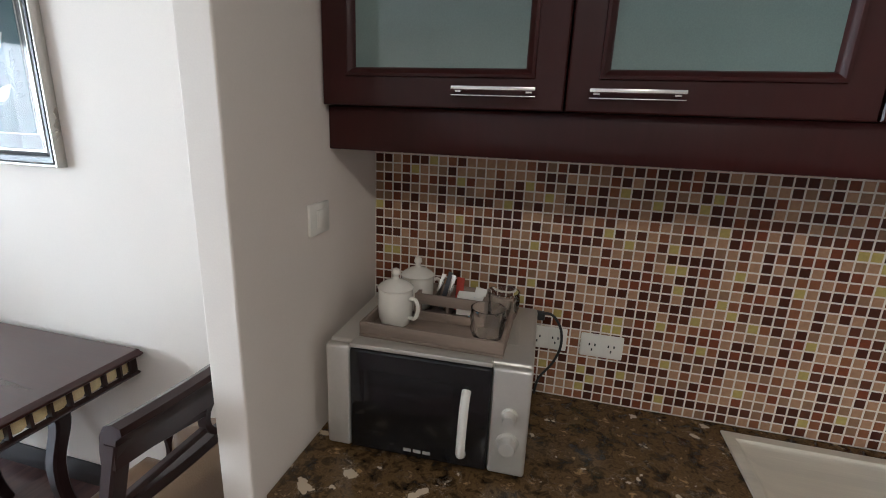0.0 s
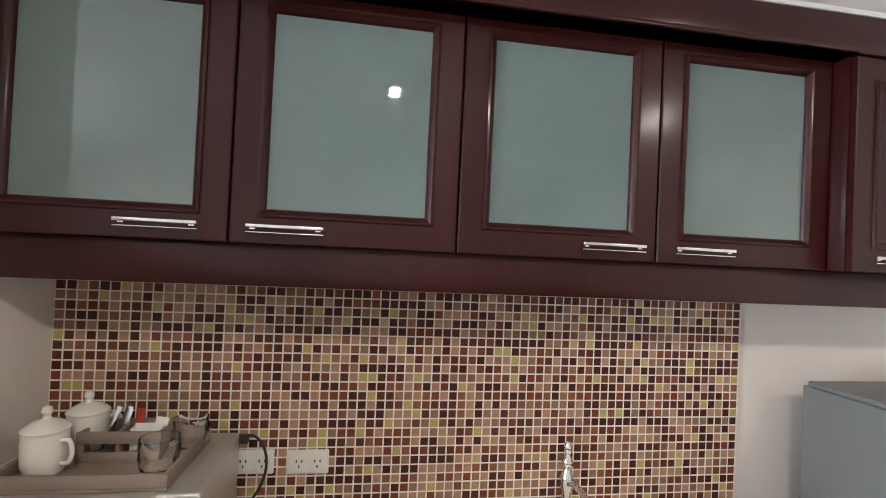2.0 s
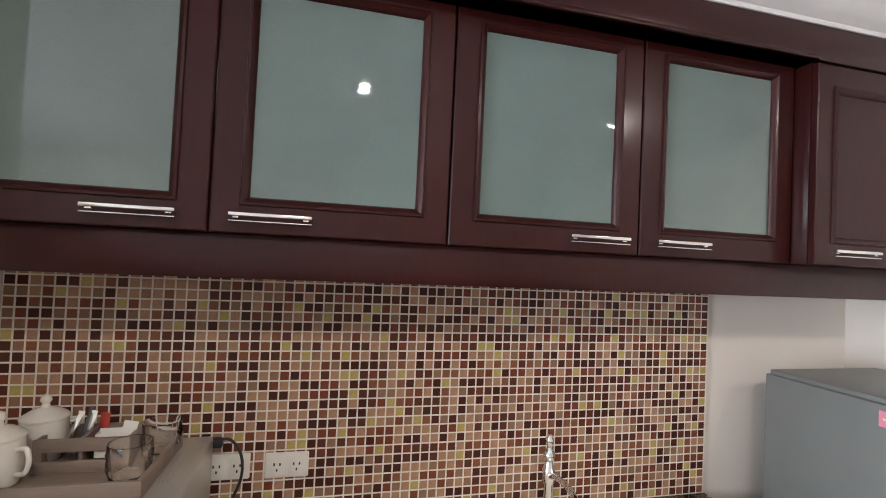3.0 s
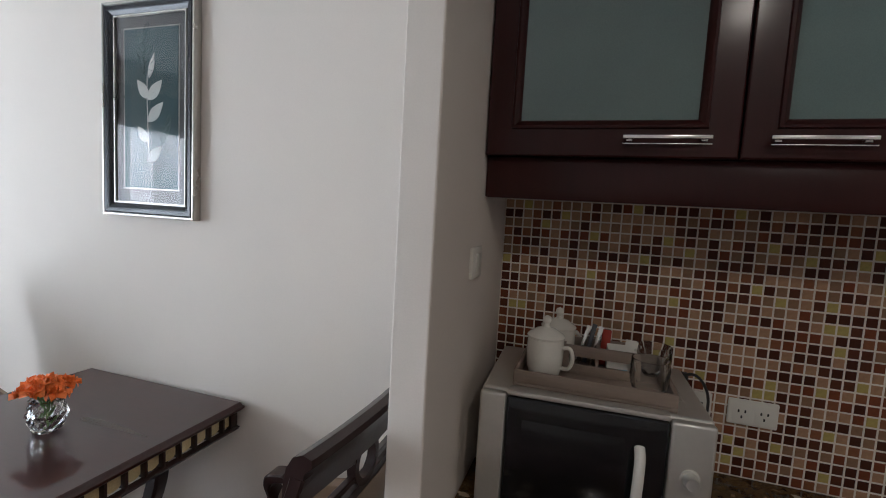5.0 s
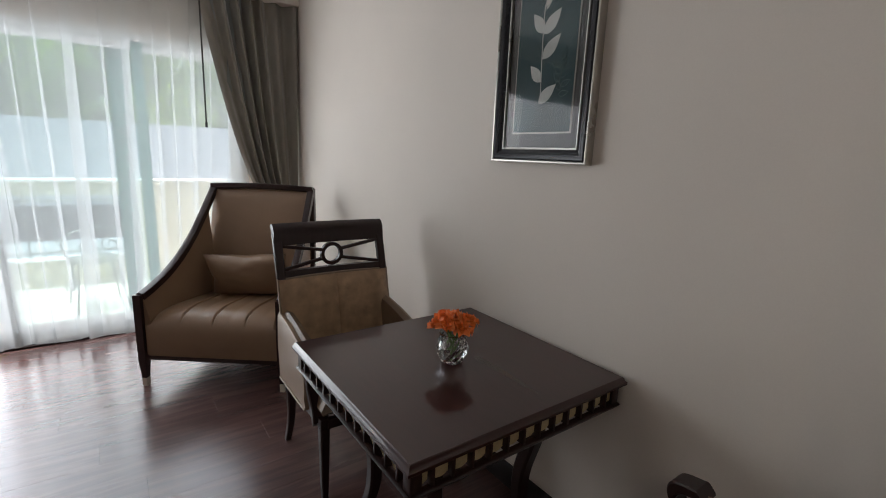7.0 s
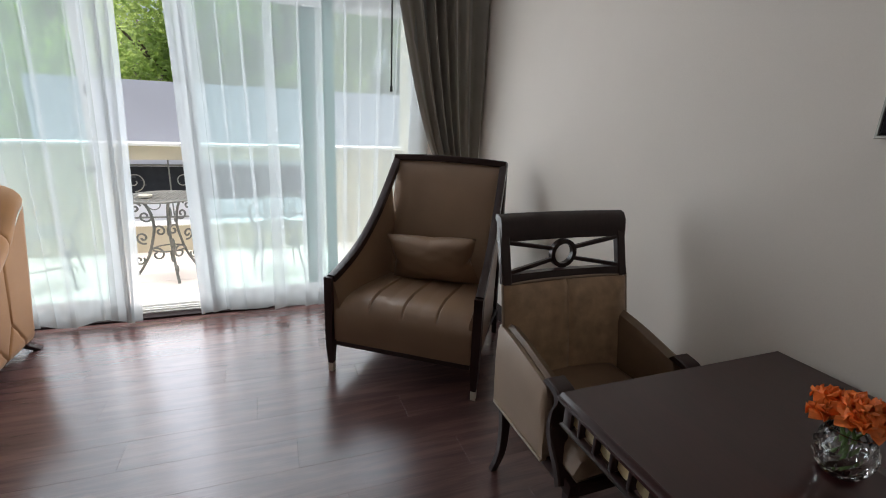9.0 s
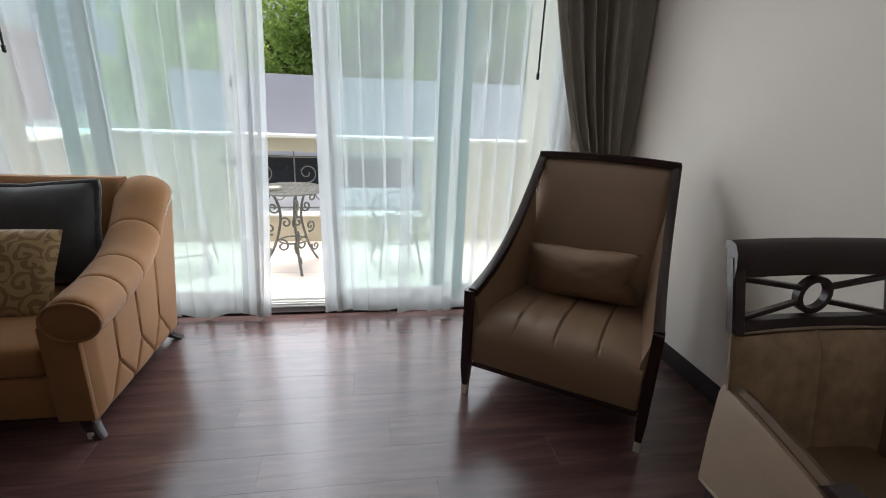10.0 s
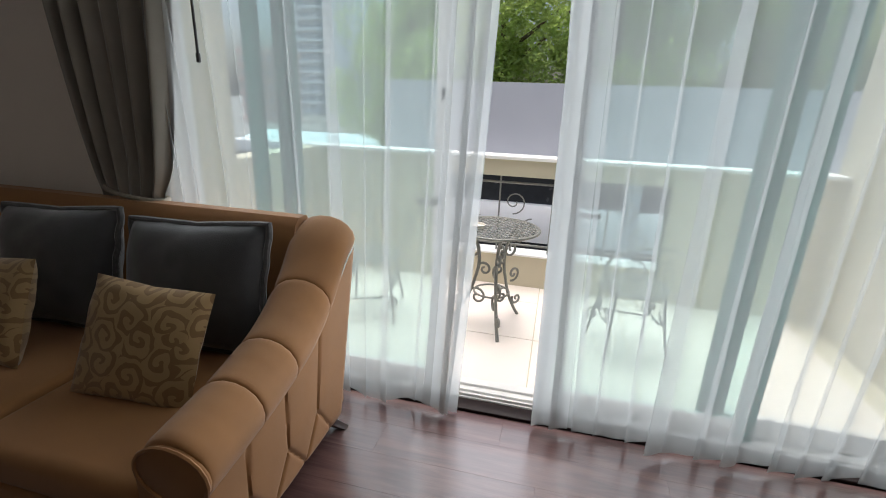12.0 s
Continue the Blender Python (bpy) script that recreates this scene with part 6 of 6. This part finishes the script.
def make_tree(x, y, h, r, seed, count):
    rnd = random.Random(seed)
    t = thing("tree", pose(x, y, GZ), "leafy green broadleaf tree behind the grey wall", "tree", "trees behind the wall")
    tb2 = tube(curve_points([(0, 0, 0), (0.1, 0.05, h * 0.3), (-0.1, 0.1, h * 0.6), (0.1, 0, h * 0.85)], 5), 0.22, 9, r_end=0.06)
    for k in range(9):
        an, z0 = rnd.uniform(0, 6.28), rnd.uniform(0.35, 0.75) * h
        ln = rnd.uniform(0.5, 0.95) * r
        tube(curve_points([(0, 0, z0), (0.5 * ln * math.cos(an), 0.5 * ln * math.sin(an), z0 + 0.5), (ln * math.cos(an), ln * math.sin(an), z0 + 1.1)], 4), 0.09, 6, r_end=0.02, bm=tb2)
    part("trunk", tb2, BARK, t)
    clumps = [(rnd.gauss(0, r * 0.42), rnd.gauss(0, r * 0.42), h * rnd.uniform(0.42, 1.0), rnd.uniform(0.5, 1.0)) for _ in range(46)]
    verts, faces = [], []
    for i in range(count):
        cx, cy, cz, cr = clumps[i % len(clumps)]
        d = Vector((rnd.gauss(0, 1), rnd.gauss(0, 1), rnd.gauss(0, 0.8)))
        d = d.normalized() * cr * rnd.uniform(0.3, 1.0) ** 0.5
        p = Vector((cx, cy, cz)) + d
        a = Vector((rnd.gauss(0, 1), rnd.gauss(0, 1), rnd.gauss(0, 0.6))).normalized()
        b = a.cross(Vector((rnd.gauss(0, 1), rnd.gauss(0, 1), rnd.gauss(0, 1)))).normalized()
        ln, wd = rnd.uniform(0.05, 0.11), rnd.uniform(0.026, 0.046)
        k0 = len(verts)
        droop = Vector((0, 0, -0.03))
        verts += [p - a * ln, p + b * wd, p + a * ln + droop, p - b * wd]
        faces.append((k0, k0 + 1, k0 + 2, k0 + 3))
    me = bpy.data.meshes.new("crown")
    me.from_pydata([tuple(v) for v in verts], [], faces)
    me.materials.append(LEAF)
    cr_ob = new("crown", me)
    cr_ob.parent = t
    tagged(cr_ob, kind="stuff")


for i, (x, y, h, r) in enumerate(((-16.5, 0.6, 10.5, 2.6), (-17.5, 4.2, 11, 2.8), (-17.0, -2.4, 9.5, 2.3), (-18.5, 8.0, 11, 3.0), (-19.5, 1.8, 12.5, 3.0), (-22, -6.0, 9.0, 2.0), (-18, 11.5, 11, 3), (-19.5, -5.6, 9.6, 2.2), (-26, -9.5, 9.5, 2.4))):
    make_tree(x, y, h, r, 20 + i, 19000)


def make_tower(x, y, wx, wy, h, floors, bays, wall_mat, label):
    b = thing("apartment_tower", pose(x, y, GZ), label, "building", "far buildings")
    part("wall", box(-wx / 2, wx / 2, -wy / 2, wy / 2, 0, h), wall_mat, b, smooth=False)
    part("roof", box(-wx / 2 - 0.4, wx / 2 + 0.4, -wy / 2 - 0.4, wy / 2 + 0.4, h, h + 1.2), wall_mat, b, smooth=False)
    fh = h / floors
    wbm = bmesh.new()
    bal = bmesh.new()
    for f in range(floors):
        z = f * fh
        for k in range(bays):
            y0 = -wy / 2 + wy * (k + 0.2) / bays
            box(wx / 2, wx / 2 + 0.15, y0, y0 + wy * 0.6 / bays, z + fh * 0.42, z + fh * 0.85, bm=wbm)
        box(wx / 2, wx / 2 + 0.9, -wy / 2, wy / 2, z + fh * 0.06, z + fh * 0.34, bm=bal)
    tagged(part("windows", wbm, TOWER_GLASS, b, smooth=False), kind="stuff")
    tagged(part("balcony_bands", bal, wall_mat, b, smooth=False), kind="stuff")


make_tower(-152, -78, 16, 12.5, 80, 26, 4, TOWER, "distant white high-rise with balcony bands")
make_tower(-98, -63.5, 10, 8, 13.5, 5, 4, TOWER_PINK, "distant pinkish apartment block")
make_tower(-170, -60, 20, 30, 22, 7, 8, TOWER, "distant low pale apartment block")
shed = thing("market_roof", pose(-30, -13.5, GZ), "pale blue-white metal roof of a neighbouring shed", "roof")
part("roof", loft([[(-6, y, 2.2), (6, y, 2.2), (6, y, 2.3), (0, y, 3.5), (-6, y, 2.3)] for y in (-6, 6)]), ROOF_BLUE, shed, smooth=False)
part("wall", box(-5.8, 5.8, -5.8, 5.8, 0, 2.2), TOWER, shed, smooth=False)

# ---- pieces of floors and walls ----
PW, PL = 0.190, 1.22


def board(w, l):
    me_bm = box(-w / 2 + 0.0001, w / 2 - 0.0001, -l / 2 + 0.0001, l / 2 - 0.0001, -0.010, 0.0, 0.0003, 1)
    me = bpy.data.meshes.new("plank")
    me_bm.to_mesh(me)
    me_bm.free()
    me.materials.append(PLANK)
    return me


boards = {}
col, x = 0, X_W + 0.075 + PW / 2
while x < X_H - 0.1:
    y_end = Y_N - 0.004 if x < -0.60 else (1.585 if x < X_E - 0.1 else 0.776)
    y = Y_S + 0.004 - ((col * 0.43) % 1.0) * PL
    while y < y_end:
        a, b = max(y, Y_S + 0.004), min(y + PL, y_end)
        if b - a > 0.03:
            key = round(b - a, 3)
            if key not in boards:
                boards[key] = board(PW, b - a)
            ob = new("plank", boards[key])
            ob.parent = floor
            ob.location = (x, (a + b) / 2, -0.0002 * ((col * 7 + int(y * 10)) % 2))
        y += PL
    x += PW
    col += 1

tile_mesh = bpy.data.meshes.new("floor_tile")
tbm = box(-0.297, 0.297, -0.297, 0.297, -0.01, 0.0, 0.002, 1)
tbm.to_mesh(tile_mesh)
tbm.free()
tile_mesh.materials.append(BALCONY_TILE)
for i in range(3):
    for j in range(8):
        xx, yy = BX1 - 0.30 - i * 0.6, -2.95 + 0.30 + j * 0.6
        if yy < 1.42 and xx > BX0:
            ob = new("floor_tile", tile_mesh)
            ob.parent = balcony
            ob.location = (xx, yy, -0.024)

C = PITCH / 2 - 0.0023
chip = [(-C, 0, -C), (C, 0, -C), (C, 0, C), (-C, 0, C), (-C + 0.0016, -0.0016, -C + 0.0016), (C - 0.0016, -0.0016, -C + 0.0016), (C - 0.0016, -0.0016, C - 0.0016), (-C + 0.0016, -0.0016, C - 0.0016)]
chip_faces = [(4, 5, 6, 7), (0, 1, 5, 4), (1, 2, 6, 5), (2, 3, 7, 6), (3, 0, 4, 7)]
chip_mesh = bpy.data.meshes.new("tile")
chip_mesh.from_pydata(chip, [], chip_faces)
chip_mesh.materials.append(MOSAIC_SOLO)
bulk_v, bulk_f = [], []
for i in range(int((TX1 - TX0) / PITCH)):
    for j in range(27):
        cx, cz = TX0 + (i + 0.5) * PITCH + 0.001, TZ0 + (j + 0.5) * PITCH + 0.001
        if 21 <= i < 32:
            ob = new("tile", chip_mesh)
            ob.parent = splash
            ob.location = (cx, 1.5896, cz)
        else:
            k0 = len(bulk_v)
            bulk_v += [(cx + a, 1.5896 + b, cz + c_) for a, b, c_ in chip]
            bulk_f += [tuple(k0 + q for q in f) for f in chip_faces]
bulk = bpy.data.meshes.new("tiles")
bulk.from_pydata(bulk_v, [], bulk_f)
bulk.materials.append(MOSAIC_BULK)
bo = new("tiles", bulk)
bo.parent = splash
tagged(bo, kind="stuff")
